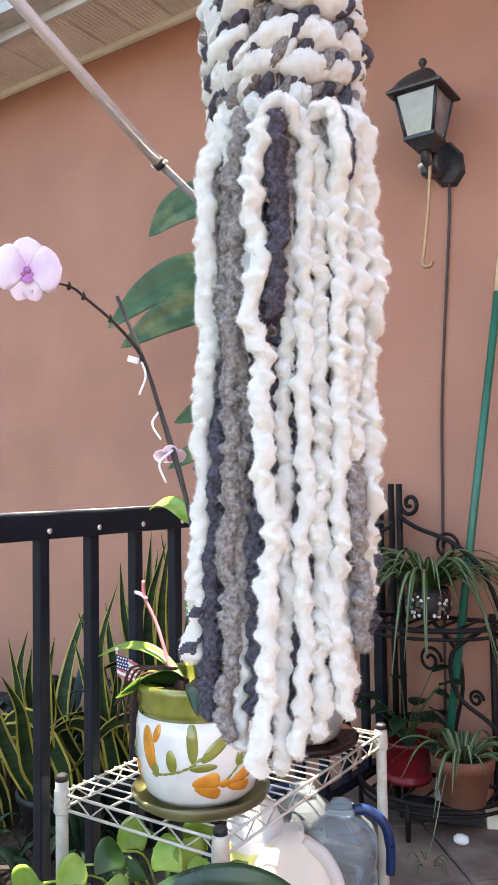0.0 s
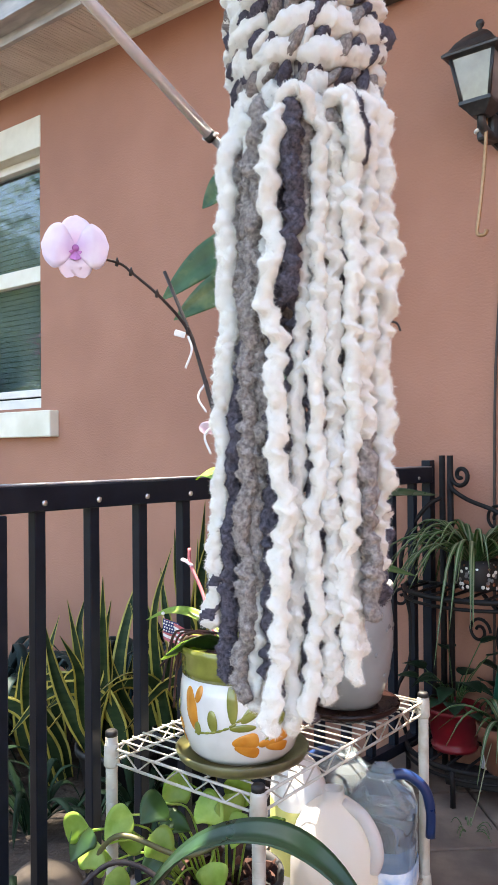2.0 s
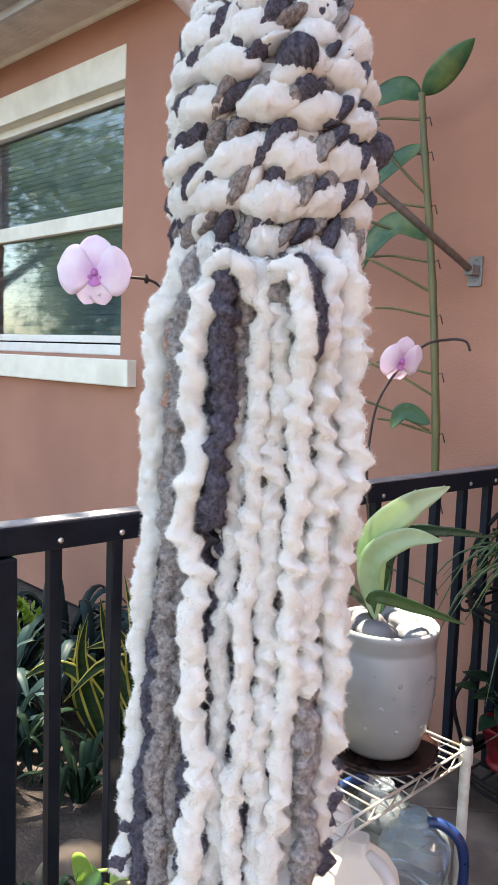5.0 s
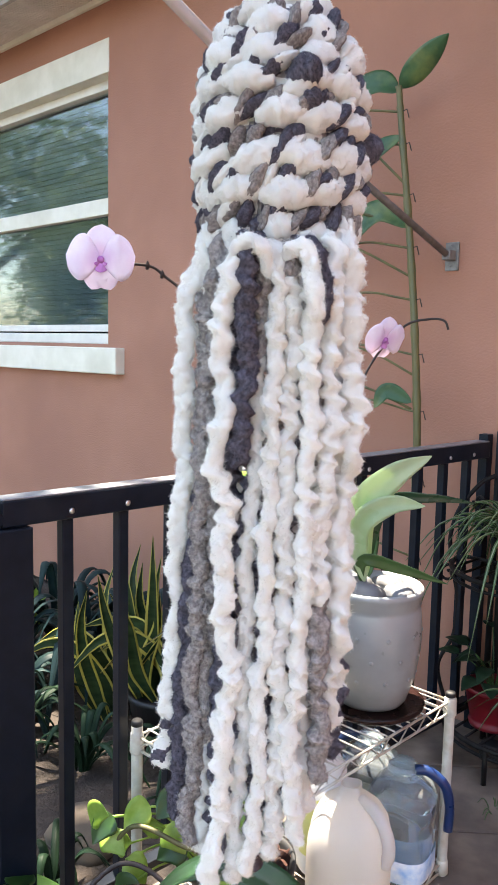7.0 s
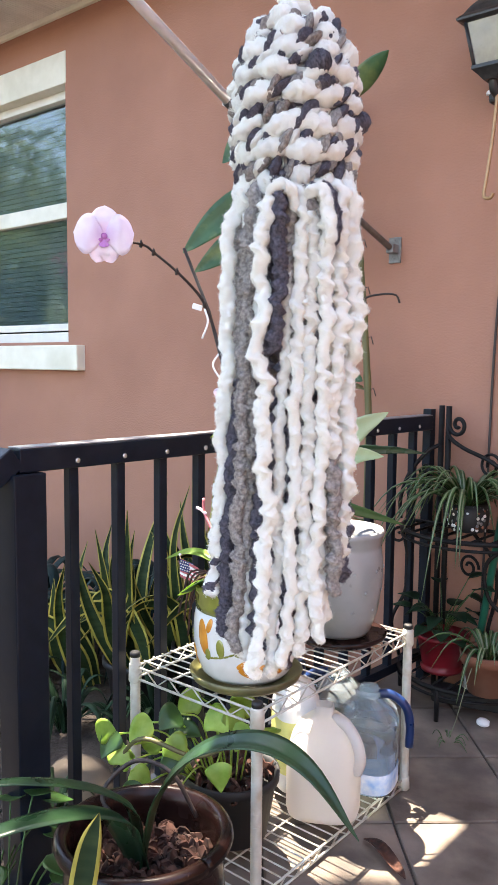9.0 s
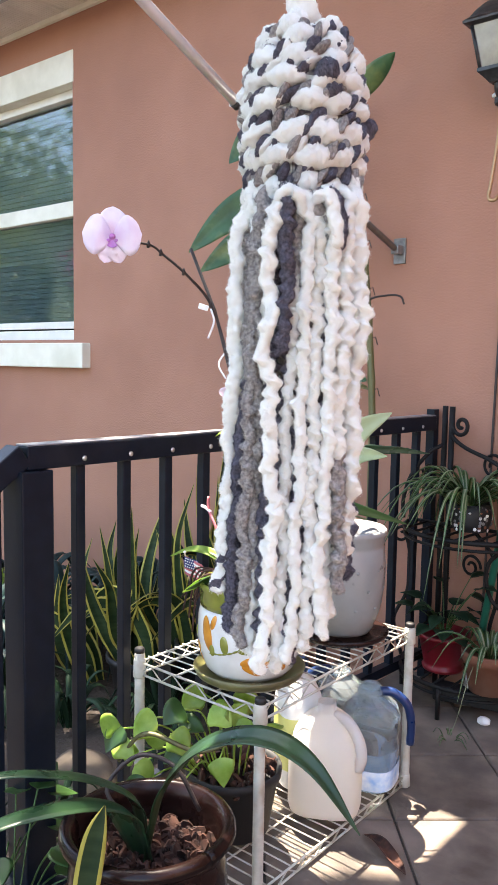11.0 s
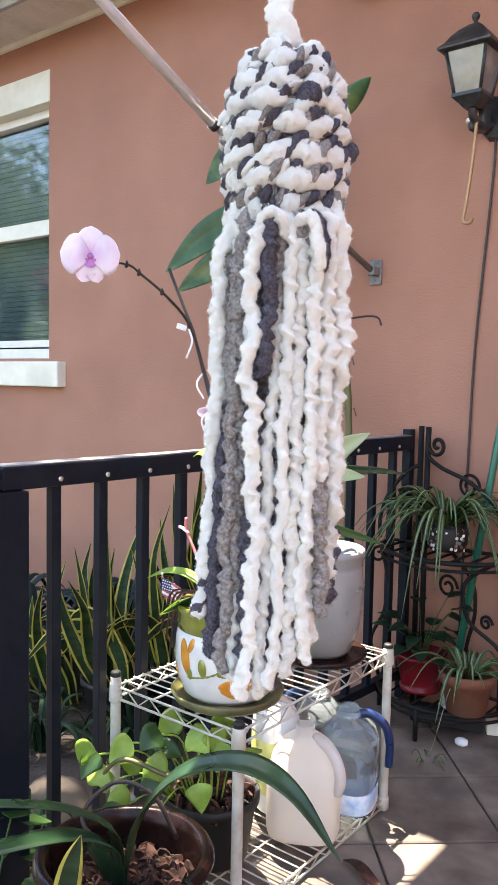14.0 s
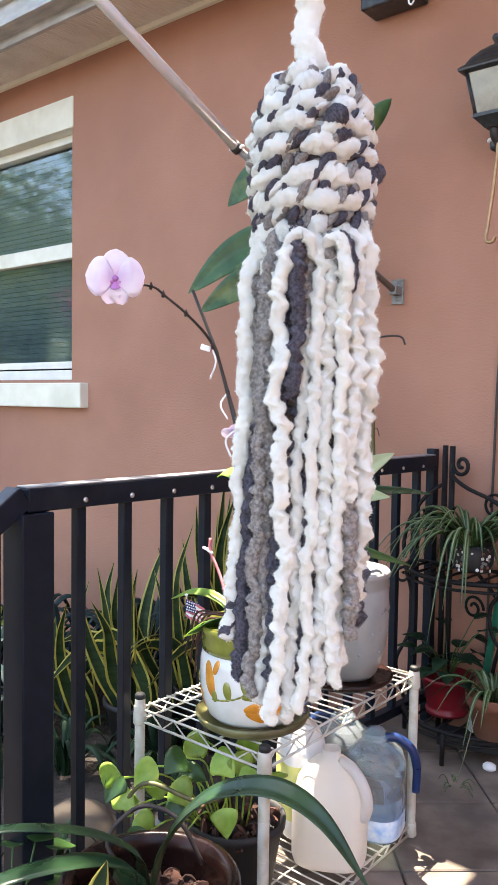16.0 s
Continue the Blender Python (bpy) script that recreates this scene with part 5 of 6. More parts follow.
def snake_plant(at, n, h, seed, spread=0.09, bent=2):
    rs = np.random.RandomState(seed)
    t = thing("snake_plant", "snake plant with dark green leaves edged in yellow", "plant", at, group="snake plants behind the railing")
    for k in range(n):
        a = 360 * k / n + rs.uniform(-25, 25)
        r = spread * rs.uniform(0.2, 1)
        b = (r * math.cos(radians(a)), r * math.sin(radians(a)), 0)
        if k < bent:
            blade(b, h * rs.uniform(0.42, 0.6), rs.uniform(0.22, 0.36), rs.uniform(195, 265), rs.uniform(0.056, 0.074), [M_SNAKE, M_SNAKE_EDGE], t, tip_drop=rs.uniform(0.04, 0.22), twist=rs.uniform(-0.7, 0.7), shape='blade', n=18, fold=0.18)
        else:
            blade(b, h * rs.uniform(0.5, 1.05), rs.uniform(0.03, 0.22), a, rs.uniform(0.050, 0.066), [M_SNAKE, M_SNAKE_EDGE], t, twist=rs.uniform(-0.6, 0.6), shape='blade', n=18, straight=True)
    return t


for at, n, h, seed, bent in (((-0.80, -0.54, -0.10), 12, 0.66, 1, 3), ((-0.66, -0.42, -0.10), 13, 0.84, 3, 2), ((-0.94, -0.66, -0.10), 6, 0.52, 2, 2), ((-0.58, -0.30, -0.10), 11, 0.90, 4, 1),
                             ((-0.44, -0.34, -0.10), 8, 0.86, 5, 1), ((-0.72, -0.62, 0.02), 5, 0.46, 6, 2)):
    snake_plant(at, n, h, seed, bent=bent)


def strap_clump(name, label, at, n, ln, width, mats, seed, category="plant", group="", rise=0.75, shape="thin", centre=False, fold=0.3, spread=0.02):
    """A fountain of narrow arching leaves."""
    rs = np.random.RandomState(seed)
    t = thing(name, label, category, at, group=group)
    for k in range(n):
        a = 137.5 * k + rs.uniform(-15, 15)
        u = rs.uniform(0.35, 1.0)
        l = ln * rs.uniform(0.65, 1.1)
        b = (spread * math.cos(radians(a)), spread * math.sin(radians(a)), 0)
        blade(b, l * rise * (1.1 - 0.6 * u), l * u * 0.75, a, width * rs.uniform(0.75, 1.15), mats, t, tip_drop=l * u * rs.uniform(0.2, 0.9), fold=fold, shape=shape, centre=centre, twist=rs.uniform(-0.5, 0.5), n=12)
    return t


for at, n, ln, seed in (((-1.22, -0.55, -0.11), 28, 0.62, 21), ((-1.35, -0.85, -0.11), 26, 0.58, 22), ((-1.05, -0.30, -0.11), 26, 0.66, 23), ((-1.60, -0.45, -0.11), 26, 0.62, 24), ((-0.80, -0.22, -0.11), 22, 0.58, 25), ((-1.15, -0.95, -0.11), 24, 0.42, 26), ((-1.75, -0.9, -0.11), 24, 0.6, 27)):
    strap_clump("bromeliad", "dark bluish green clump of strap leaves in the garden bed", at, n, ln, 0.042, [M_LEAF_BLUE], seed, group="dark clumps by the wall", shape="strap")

# spider plants on the stand and a fallen plantlet
strap_clump("spider_plant", "spider plant with long striped arching leaves", (0.262, -0.185, 0.628), 84, 0.46, 0.0180, [M_LEAF, M_STRIPE], 31, centre=True, rise=0.33, group="spider plants")
strap_clump("spider_plant", "spider plant with striped leaves in terracotta", (0.372, -0.235, 0.205), 28, 0.27, 0.018, [M_LEAF, M_STRIPE], 32, centre=True, rise=0.38, group="spider plants")
strap_clump("plantlet", "small fallen spider plant shoot on the patio", (0.335, -0.40, 0.006), 9, 0.08, 0.006, [M_LEAF, M_STRIPE], 33, centre=True, rise=0.3)
run = thing("plant_runner", "thin dangling spider plant runner", "plant")
tube("runner", smooth_curve([(0.355, -0.285, 0.215), (0.352, -0.33, 0.16), (0.342, -0.37, 0.06), (0.336, -0.40, 0.012)], 16), 0.0014, M_STRIPE, run, seg=6)

# leafy plant in the red pot
rp = thing("leafy_pot_plant", "green heart-leaved plant growing in the red pot", "plant", (0.190, -0.165, 0.20))
for k in range(20):
    a, r = k * 137.5, 0.03 + 0.10 * prs.uniform()
    h = prs.uniform(0.03, 0.20)
    c = Vector((r * math.cos(radians(a)), r * math.sin(radians(a)), h))
    d = Vector((math.cos(radians(a)), math.sin(radians(a)), prs.uniform(-0.7, 0.2))).normalized()
    tube("stalk", smooth_curve([(0, 0, 0), c * 0.5 + Vector((0, 0, 0.02)), c], 8), 0.0016, M_LEAF, rp, seg=5)
    # leaf green darkened for the shade around the stand
    leaf(rp, smooth_curve([c, c + d * 0.035 + Vector((0, 0, 0.006)), c + d * 0.075], 10), prs.uniform(0.05, 0.07), [M_LEAF_SHADE], shape="heart", fold=0.2)

# pothos under and before the shelf
po = thing("pothos", "pothos with bright lime heart-shaped leaves", "plant", (DX, DY, 0.18))
o = Vector((DX, DY, 0.18))
for k, (x, y, z) in enumerate(((0.103, -1.398, 0.309), (0.154, -1.355, 0.333), (0.178, -1.339, 0.299), (0.087, -1.414, 0.274), (0.197, -1.318, 0.351), (0.237, -1.286, 0.352), (0.304, -1.234, 0.331),
                               (0.275, -1.254, 0.364), (0.211, -1.315, 0.262), (0.068, -1.427, 0.302), (0.331, -1.213, 0.315), (0.126, -1.389, 0.234), (0.16, -1.30, 0.30), (0.10, -1.33, 0.25), (0.25, -1.22, 0.34),
                               (0.19, -1.25, 0.36), (0.14, -1.42, 0.19), (0.07, -1.37, 0.22), (0.28, -1.30, 0.27), (0.23, -1.36, 0.22))):
    c = Vector((x, y, z)) - o
    d = (Vector((0.77, 0.64, 0)) * prs.uniform(-0.9, 0.9) + Vector((0.64, -0.77, 0)) * prs.uniform(0.0, 0.4) + Vector((0, 0, prs.uniform(-0.8, 0.3)))).normalized()
    tube("stalk", smooth_curve([(0.3 * c.x, 0.3 * c.y, 0), c * 0.6 + Vector((0, 0, 0.035)), c], 10), 0.0020, M_LEAF_LIME, po, seg=6)
    leaf(po, smooth_curve([c, c + d * 0.03 + Vector((0, 0, 0.008)), c + d * 0.058], 18), prs.uniform(0.044, 0.060), [M_LEAF_LIME if k % 4 else M_LEAF], shape="heart", fold=0.18, side_hint=d.cross(Vector((0.64, -0.77, 0.25)) + Vector(prs.uniform(-0.4, 0.4, 3))))
tube("vine", smooth_curve([(-0.12, -0.22, 0.06), (-0.06, -0.20, 0.13), (0.03, -0.14, 0.10), (0.09, -0.08, 0.13)], 20), 0.0045, M_CANE, po, "woody yellow-green vine", 8)
for at, seed, n in (((-0.02, -1.62, 0.0), 41, 9), ((0.10, -1.66, 0.0), 43, 8)):
    lp = thing("leafy_weed", "low green leafy plant by the railing post", "plant", at)
    rs = np.random.RandomState(seed)
    for k in range(n):
        a = rs.uniform(0, 360)
        c = Vector((0.10 * math.cos(radians(a)), 0.10 * math.sin(radians(a)), rs.uniform(0.06, 0.26)))
        d = Vector((math.cos(radians(a)), math.sin(radians(a)), -0.3))
        tube("stalk", smooth_curve([(0, 0, 0), c * 0.6 + Vector((0, 0, 0.02)), c], 8), 0.0018, M_LEAF, lp, seg=5)
        leaf(lp, smooth_curve([c, c + d * 0.03, c + d * 0.065], 10), 0.055, [M_LEAF], shape="heart", fold=0.2)

# long strap leaves in the brown pot
am = thing("strap_leaf_plant", "plant with long glossy dark green strap leaves", "plant", (BX, BY, 0.19))
o = Vector((BX, BY, 0.19))


def from_world(pts, origin):
    return [Vector(p) - origin for p in pts]


leaf(am, smooth_curve(from_world(((0.341, -1.548, 0.20), (0.355, -1.545, 0.27), (0.377, -1.535, 0.345), (0.435, -1.506, 0.418), (0.536, -1.485, 0.458), (0.628, -1.476, 0.442), (0.714, -1.467, 0.362)), o), 34), 0.056, [M_LEAF_DEEP], shape="strap", side_hint=(0.45, -0.55, 0.65), fold=0.3)
leaf(am, smooth_curve(from_world(((0.343, -1.546, 0.20), (0.341, -1.555, 0.26), (0.337, -1.570, 0.318), (0.318, -1.631, 0.372), (0.293, -1.711, 0.408), (0.262, -1.80, 0.424), (0.225, -1.90, 0.40)), o), 30), 0.046, [M_LEAF_DEEP], shape="strap", side_hint=(0.5, -0.2, 0.8), fold=0.3)
leaf(am, smooth_curve(from_world(((0.339, -1.550, 0.20), (0.336, -1.575, 0.27), (0.334, -1.598, 0.315), (0.328, -1.662, 0.355), (0.314, -1.736, 0.372), (0.293, -1.818, 0.368), (0.26, -1.91, 0.33)), o), 30), 0.086, [M_LEAF_DEEP], shape="strap", side_hint=(0.5, -0.2, 0.8), fold=0.3)
tube("old_stalk", smooth_curve(from_world(((0.310, -1.520, 0.22), (0.235, -1.551, 0.285), (0.252, -1.494, 0.337), (0.315, -1.46, 0.325), (0.36, -1.44, 0.25)), o), 24), 0.004, M_STEM, am, "withered brown stalk", 8)
sm = thing("young_snake_plant", "single young snake plant leaf edged in yellow", "plant", (0.415, -1.752, 0.0))
sp = thing("small_clay_pot", "low terracotta pot holding the young snake plant", "plant pot", (0.412, -1.756, 0))
lathe("pot_body", [(0.04, 0), (0.046, 0.001), (0.060, 0.09), (0.066, 0.092), (0.066, 0.11), (0.060, 0.11), (0.056, 0.09), (0.01, 0.085)], M_TERRACOTTA, sp, seg=32)
leaf(sm, smooth_curve(((0, 0, 0.08), (0.004, 0.005, 0.24), (0.013, 0.018, 0.35), (0.024, 0.030, 0.412)), 18), 0.040, [M_SNAKE, M_SNAKE_EDGE], side_hint=(0.8, 0.6, 0), fold=0.2)


# ---- orchids ----
def orchid_flower(parent, at, facing, size, name="flower"):
    """Five petals and a lip round a throat, facing the given way."""
    z = Vector(facing).normalized()
    x = Vector((0, 0, 1)).cross(z).normalized()
    y = z.cross(x)
    m = Matrix((x, y, z)).transposed()
    c = Vector(at)
    fl = lathe(name, [(0.002, -0.004), (0.005, 0.0), (0.006, 0.004), (0.003, 0.008)], M_THROAT, parent, "lilac orchid flower", 14)
    fl.matrix_local = Matrix.Translation(c) @ m.to_4x4()
    for a, ln, w, back in ((88, 0.62, 0.58, -0.02), (252, 0.56, 0.44, -0.03), (288, 0.56, 0.44, -0.03), (6, 0.62, 0.84, 0.03), (174, 0.62, 0.84, 0.03)):
        d = Vector((math.cos(radians(a)), math.sin(radians(a)), 0))
        pts = [d * 0.04 * size + Vector((0, 0, back * size)), d * ln * 0.5 * size + Vector((0, 0, (back + 0.06) * size)), d * ln * size + Vector((0, 0, (back - 0.04) * size))]
        v, f, _ = leaf_data(smooth_curve(pts, 14), w * size, side_hint=(-d.y, d.x, 0), fold=0.10, shape="petal", thick=0.0008, wave=0.016)
        p = data_part("petal", v, f, M_PETAL, fl)
    for a, ln, w in ((270, 0.26, 0.24), (225, 0.16, 0.14), (315, 0.16, 0.14)):
        d = Vector((math.cos(radians(a)), math.sin(radians(a)), 0.5)).normalized()
        v, f, _ = leaf_data(smooth_curve([d * 0.02 * size, d * ln * 0.6 * size, d * ln * size], 8), w * size, side_hint=(-d.y, d.x, 0), fold=0.5, shape="oval", thick=0.0008)
        data_part("lip", v, f, M_THROAT, fl, "magenta lip")
    return fl


OA = Vector((FX, FY, FZ + 0.16))
o1 = thing("orchid", "orchid with one open lilac flower on a dark stem", "orchid", OA)
stem = [(0.074, -1.425, 1.283), (0.060, -1.30, 1.292), (0.068, -1.261, 1.274), (0.09, -1.208, 1.232), (0.100, -1.150, 1.178), (0.125, -1.13, 1.085), (0.194, -1.150, 0.945), (0.248, -1.180, 0.80), (FX, FY, FZ + 0.16)]
tube("stem", smooth_curve(from_world(stem, OA), 60), [0.0022 + 0.0022 * i / 60 for i in range(61)], M_STEM, o1, "dark brown flower stem", 10)
for k in (8, 14, 21, 30, 38):
    p = smooth_curve(from_world(stem, OA), 60)[k]
    tube("node", [p - Vector((0.003, 0, 0.006)), p, p + Vector((0.004, -0.004, 0.008))], (0.003, 0.0046, 0.001), M_STEM, o1, seg=8)
orchid_flower(o1, Vector((0.090, -1.416, 1.290)) - OA, (0.80, -0.62, -0.06), 0.091)
tube("stake", from_world(((0.047, -1.160, 1.300), (0.092, -1.128, 1.165), (0.228, -1.150, 0.84), (FX - 0.01, FY + 0.01, FZ + 0.15)), OA), 0.0036, M_STEM, o1, "grey wooden stake", 8)
part("clip", solid(Vector((0.092, -1.165, 1.172)) - OA, (0.022, 0.006, 0.012), Euler((0.2, 0.3, 0.6)).to_matrix(), 0.002), M_PAPERWHITE, o1, "clear white plant clip")
for pts in (((0.10, -1.15, 1.168), (0.114, -1.155, 1.14), (0.104, -1.162, 1.105)), ((0.13, -1.13, 1.08), (0.125, -1.15, 1.05), (0.145, -1.15, 1.02)), ((0.17, -1.145, 1.0), (0.15, -1.16, 0.975), (0.165, -1.16, 0.94))):
    tube("tie", smooth_curve(from_world(pts, OA), 10), 0.0022, M_PAPERWHITE, o1, "white plastic tie", 6)
orchid_flower(o1, Vector((0.150, -1.130, 0.990)) - OA, (0.35, -0.4, -0.8), 0.05, "bud")
leaf(o1, smooth_curve(from_world(((0.222, -1.162, 0.866), (0.175, -1.142, 0.896), (0.125, -1.125, 0.902), (0.085, -1.115, 0.889)), OA), 16), 0.036, [M_LEAF_LIME], "sunlit lime leaf", shape="oval", side_hint=(0.7, 0.6, 0.3))
for pts, w, mt in ((((0.22, -1.18, 0.60), (0.14, -1.17, 0.635), (0.08, -1.18, 0.64), (0.03, -1.20, 0.62)), 0.022, M_LEAF_LIME), (((0.25, -1.22, 0.60), (0.24, -1.28, 0.63), (0.20, -1.32, 0.60)), 0.05, M_LEAF),
                   (((0.27, -1.17, 0.60), (0.18, -1.08, 0.70), (0.15, -1.06, 0.76)), 0.06, M_LEAF_DEEP), (((0.29, -1.23, 0.60), (0.32, -1.27, 0.628), (0.345, -1.305, 0.622), (0.360, -1.325, 0.590)), 0.042, M_LEAF_DEEP),
                   (((0.24, -1.22, 0.60), (0.21, -1.27, 0.615), (0.17, -1.30, 0.585)), 0.035, M_LEAF_LIME), (((0.28, -1.20, 0.60), (0.24, -1.14, 0.72), (0.20, -1.12, 0.74)), 0.05, M_LEAF)):
    leaf(o1, smooth_curve(from_world(pts, OA), 14), w, [mt], shape="oval", side_hint=(0.78, 0.62, 0.1), fold=0.3)
tube("shoot", smooth_curve(from_world(((0.20, -1.19, 0.60), (0.15, -1.17, 0.68), (0.115, -1.165, 0.73), (0.108, -1.16, 0.76)), OA), 14), 0.0032, M_FLAGRED, o1, "reddish new shoot", 8)
tube("shoot", smooth_curve(from_world(((0.12, -1.165, 0.727), (0.105, -1.165, 0.735), (0.09, -1.162, 0.737)), OA), 8), 0.0035, M_PETAL, o1, "pale pink shoot tip", 8)

rrs = np.random.RandomState(77)
for k in range(7):
    p = Vector((0.193, -1.273, 0.612)) + Vector((0.76, 0.65, 0)) * rrs.uniform(-0.012, 0.022) + Vector((-0.65, 0.76, 0)) * rrs.uniform(-0.03, 0.05)
    q = [p + Vector((0.04, 0.03, 0.012)), p + Vector((0, 0, 0.014)), p + Vector((-0.012, -0.010, -0.03)), p + Vector(rrs.uniform(-0.024, 0.016, 3)) + Vector((-0.008, -0.006, -rrs.uniform(0.03, 0.10)))]
    tube("aerial_root", smooth_curve(from_world(q, OA), 12), 0.0021, M_BARK, o1, "dry brown orchid root", 6)

# small flag stuck in the pot
flag = thing("small_flag", "small cloth flag with stripes and dotted blue corner", "flag", (0.142, -1.21, 0.60))
flag.scale = (0.66, 0.66, 0.66)
fx, fu = Vector((0.72, 0.56, -0.40)).normalized(), Vector((-0.10, 0.10, 1.0)).normalized()
fo = Vector((-0.055, -0.03, 0.000))
for k in range(7):
    rows = []
    for i in range(15):
        u = i / 14
        wv = 0.006 * math.sin(u * 9 + k * 0.3) + 0.020 * u * math.sin(u * 14 + k * 0.5)
        for dv in (0, 0.0082):
            rows.append(fo + fx * (0.105 * u) + fu * (k * 0.0082 + dv - 0.02 * u * u) + Vector((0.6, -0.8, 0)) * wv)
    fcs = [(2 * i, 2 * i + 2, 2 * i + 3, 2 * i + 1) for i in range(14)]
    ob = data_part("stripe", rows, fcs, M_PAPERWHITE if k % 2 else M_FLAGRED, flag)
    ob.data.polygons.foreach_set("use_smooth", [True] * len(ob.data.polygons))
verts = []
for i in range(9):
    u = i / 8
    for dv in (0.022, 0.0575):
        verts.append(fo + fx * (0.048 * u) + fu * dv + Vector((0.6, -0.8, 0)) * (0.006 * math.sin(u * 0.42 * 9 + 1.2) + 0.0025))
data_part("blue_corner", verts, [(2 * i, 2 * i + 2, 2 * i + 3, 2 * i + 1) for i in range(8)], M_FLAGBLUE, flag, "dark blue corner")
for i in range(6):
    for j in range(4):
        u = (i + 0.5 + 0.3 * (j % 2)) / 6.6
        p = fo + fx * (0.048 * u) + fu * (0.027 + 0.0085 * j) + Vector((0.6, -0.8, 0)) * (0.006 * math.sin(u * 0.42 * 9 + 1.2) + 0.0032)
        v, f = lathe_data([(0.0026, 0), (0.002, 0.0006)], 7)
        q = Vector((0.6, -0.8, 0)).to_track_quat("Z", "Y").to_matrix()
        data_part("dot", [q @ a + p for a in v], f, M_PAPERWHITE, flag)
tube("flag_stick", [fo + Vector((0.02, 0.01, -0.05)), fo + fu * 0.066], 0.0022, M_WOODTIP, flag, seg=8)
lathe("stick_ball", [(0.001, -0.005), (0.005, -0.002), (0.005, 0.002), (0.001, 0.005)], M_PAPERWHITE, flag, seg=10, at=fo + fu * 0.069)

# second orchid in the grey pot
OB = Vector((GX, GY, GZ + 0.24))
o2 = thing("orchid", "orchid with fading lilac flower and broad leaves coloured as sunlit", "orchid", OB)
tube("stem", smooth_curve(from_world(((GX - 0.02, GY, GZ + 0.24), (0.238, -0.905, 0.916), (0.238, -0.898, 1.063), (0.254, -0.871, 1.137), (0.289, -0.827, 1.199), (0.321, -0.793, 1.214), (0.349, -0.778, 1.212), (0.357, -0.772, 1.194)), OB), 46), 0.0024, M_STEM, o2, "dark thin stem", 8)
orchid_flower(o2, Vector((0.268, -0.862, 1.172)) - OB, (0.85, -0.3, -0.35), 0.075)
# the two broadest leaves take the colour with sunlight painted in
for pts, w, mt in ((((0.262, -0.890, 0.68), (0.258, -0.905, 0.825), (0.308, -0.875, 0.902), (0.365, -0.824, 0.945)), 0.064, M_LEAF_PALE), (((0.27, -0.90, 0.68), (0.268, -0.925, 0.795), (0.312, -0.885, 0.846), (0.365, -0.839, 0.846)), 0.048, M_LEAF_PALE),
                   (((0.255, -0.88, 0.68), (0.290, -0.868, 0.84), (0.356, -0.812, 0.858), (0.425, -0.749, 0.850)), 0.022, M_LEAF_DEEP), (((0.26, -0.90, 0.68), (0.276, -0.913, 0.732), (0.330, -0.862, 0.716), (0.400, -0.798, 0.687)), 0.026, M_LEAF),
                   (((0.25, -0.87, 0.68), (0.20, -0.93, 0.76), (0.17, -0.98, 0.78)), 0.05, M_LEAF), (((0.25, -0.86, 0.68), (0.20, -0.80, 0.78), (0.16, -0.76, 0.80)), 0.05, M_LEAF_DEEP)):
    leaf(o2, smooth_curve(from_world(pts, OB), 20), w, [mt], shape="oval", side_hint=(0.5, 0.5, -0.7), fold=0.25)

# climbing plant against the wall: cane, aerial roots, leaves
cl = thing("climbing_plant", "climbing plant with yellow-green cane and aerial roots", "plant", (-0.07, -0.20, -0.1))
o = Vector((-0.07, -0.20, -0.1))
cane = smooth_curve(from_world(((-0.05, -0.20, -0.1), (-0.072, -0.20, 0.40), (-0.075, -0.20, 0.86), (-0.10, -0.20, 1.2), (-0.135, -0.20, 1.50), (-0.175, -0.20, 1.78), (-0.19, -0.20, 1.90)), o), 60)
tube("cane", cane, [0.013 - 0.004 * i / 60 + (0.002 if i % 6 == 0 else 0) for i in range(61)], M_CANE, cl, "segmented yellow-green cane", 12)
for k in range(8, 54, 5):
    p = cane[k]
    tube("aerial_root", smooth_curve([p, p + Vector((-0.06, -0.01, 0.012)), p + Vector((-0.13, -0.01, 0.025)), p + Vector((-0.20, 0.0, 0.028))], 12), 0.0036, M_CANE, cl, seg=6)
    tube("rootlet", [p, p + Vector((0.022, 0.0, 0.004)), p + Vector((0.03, 0.0, -0.02))], 0.0018, M_STEM, cl, seg=5)
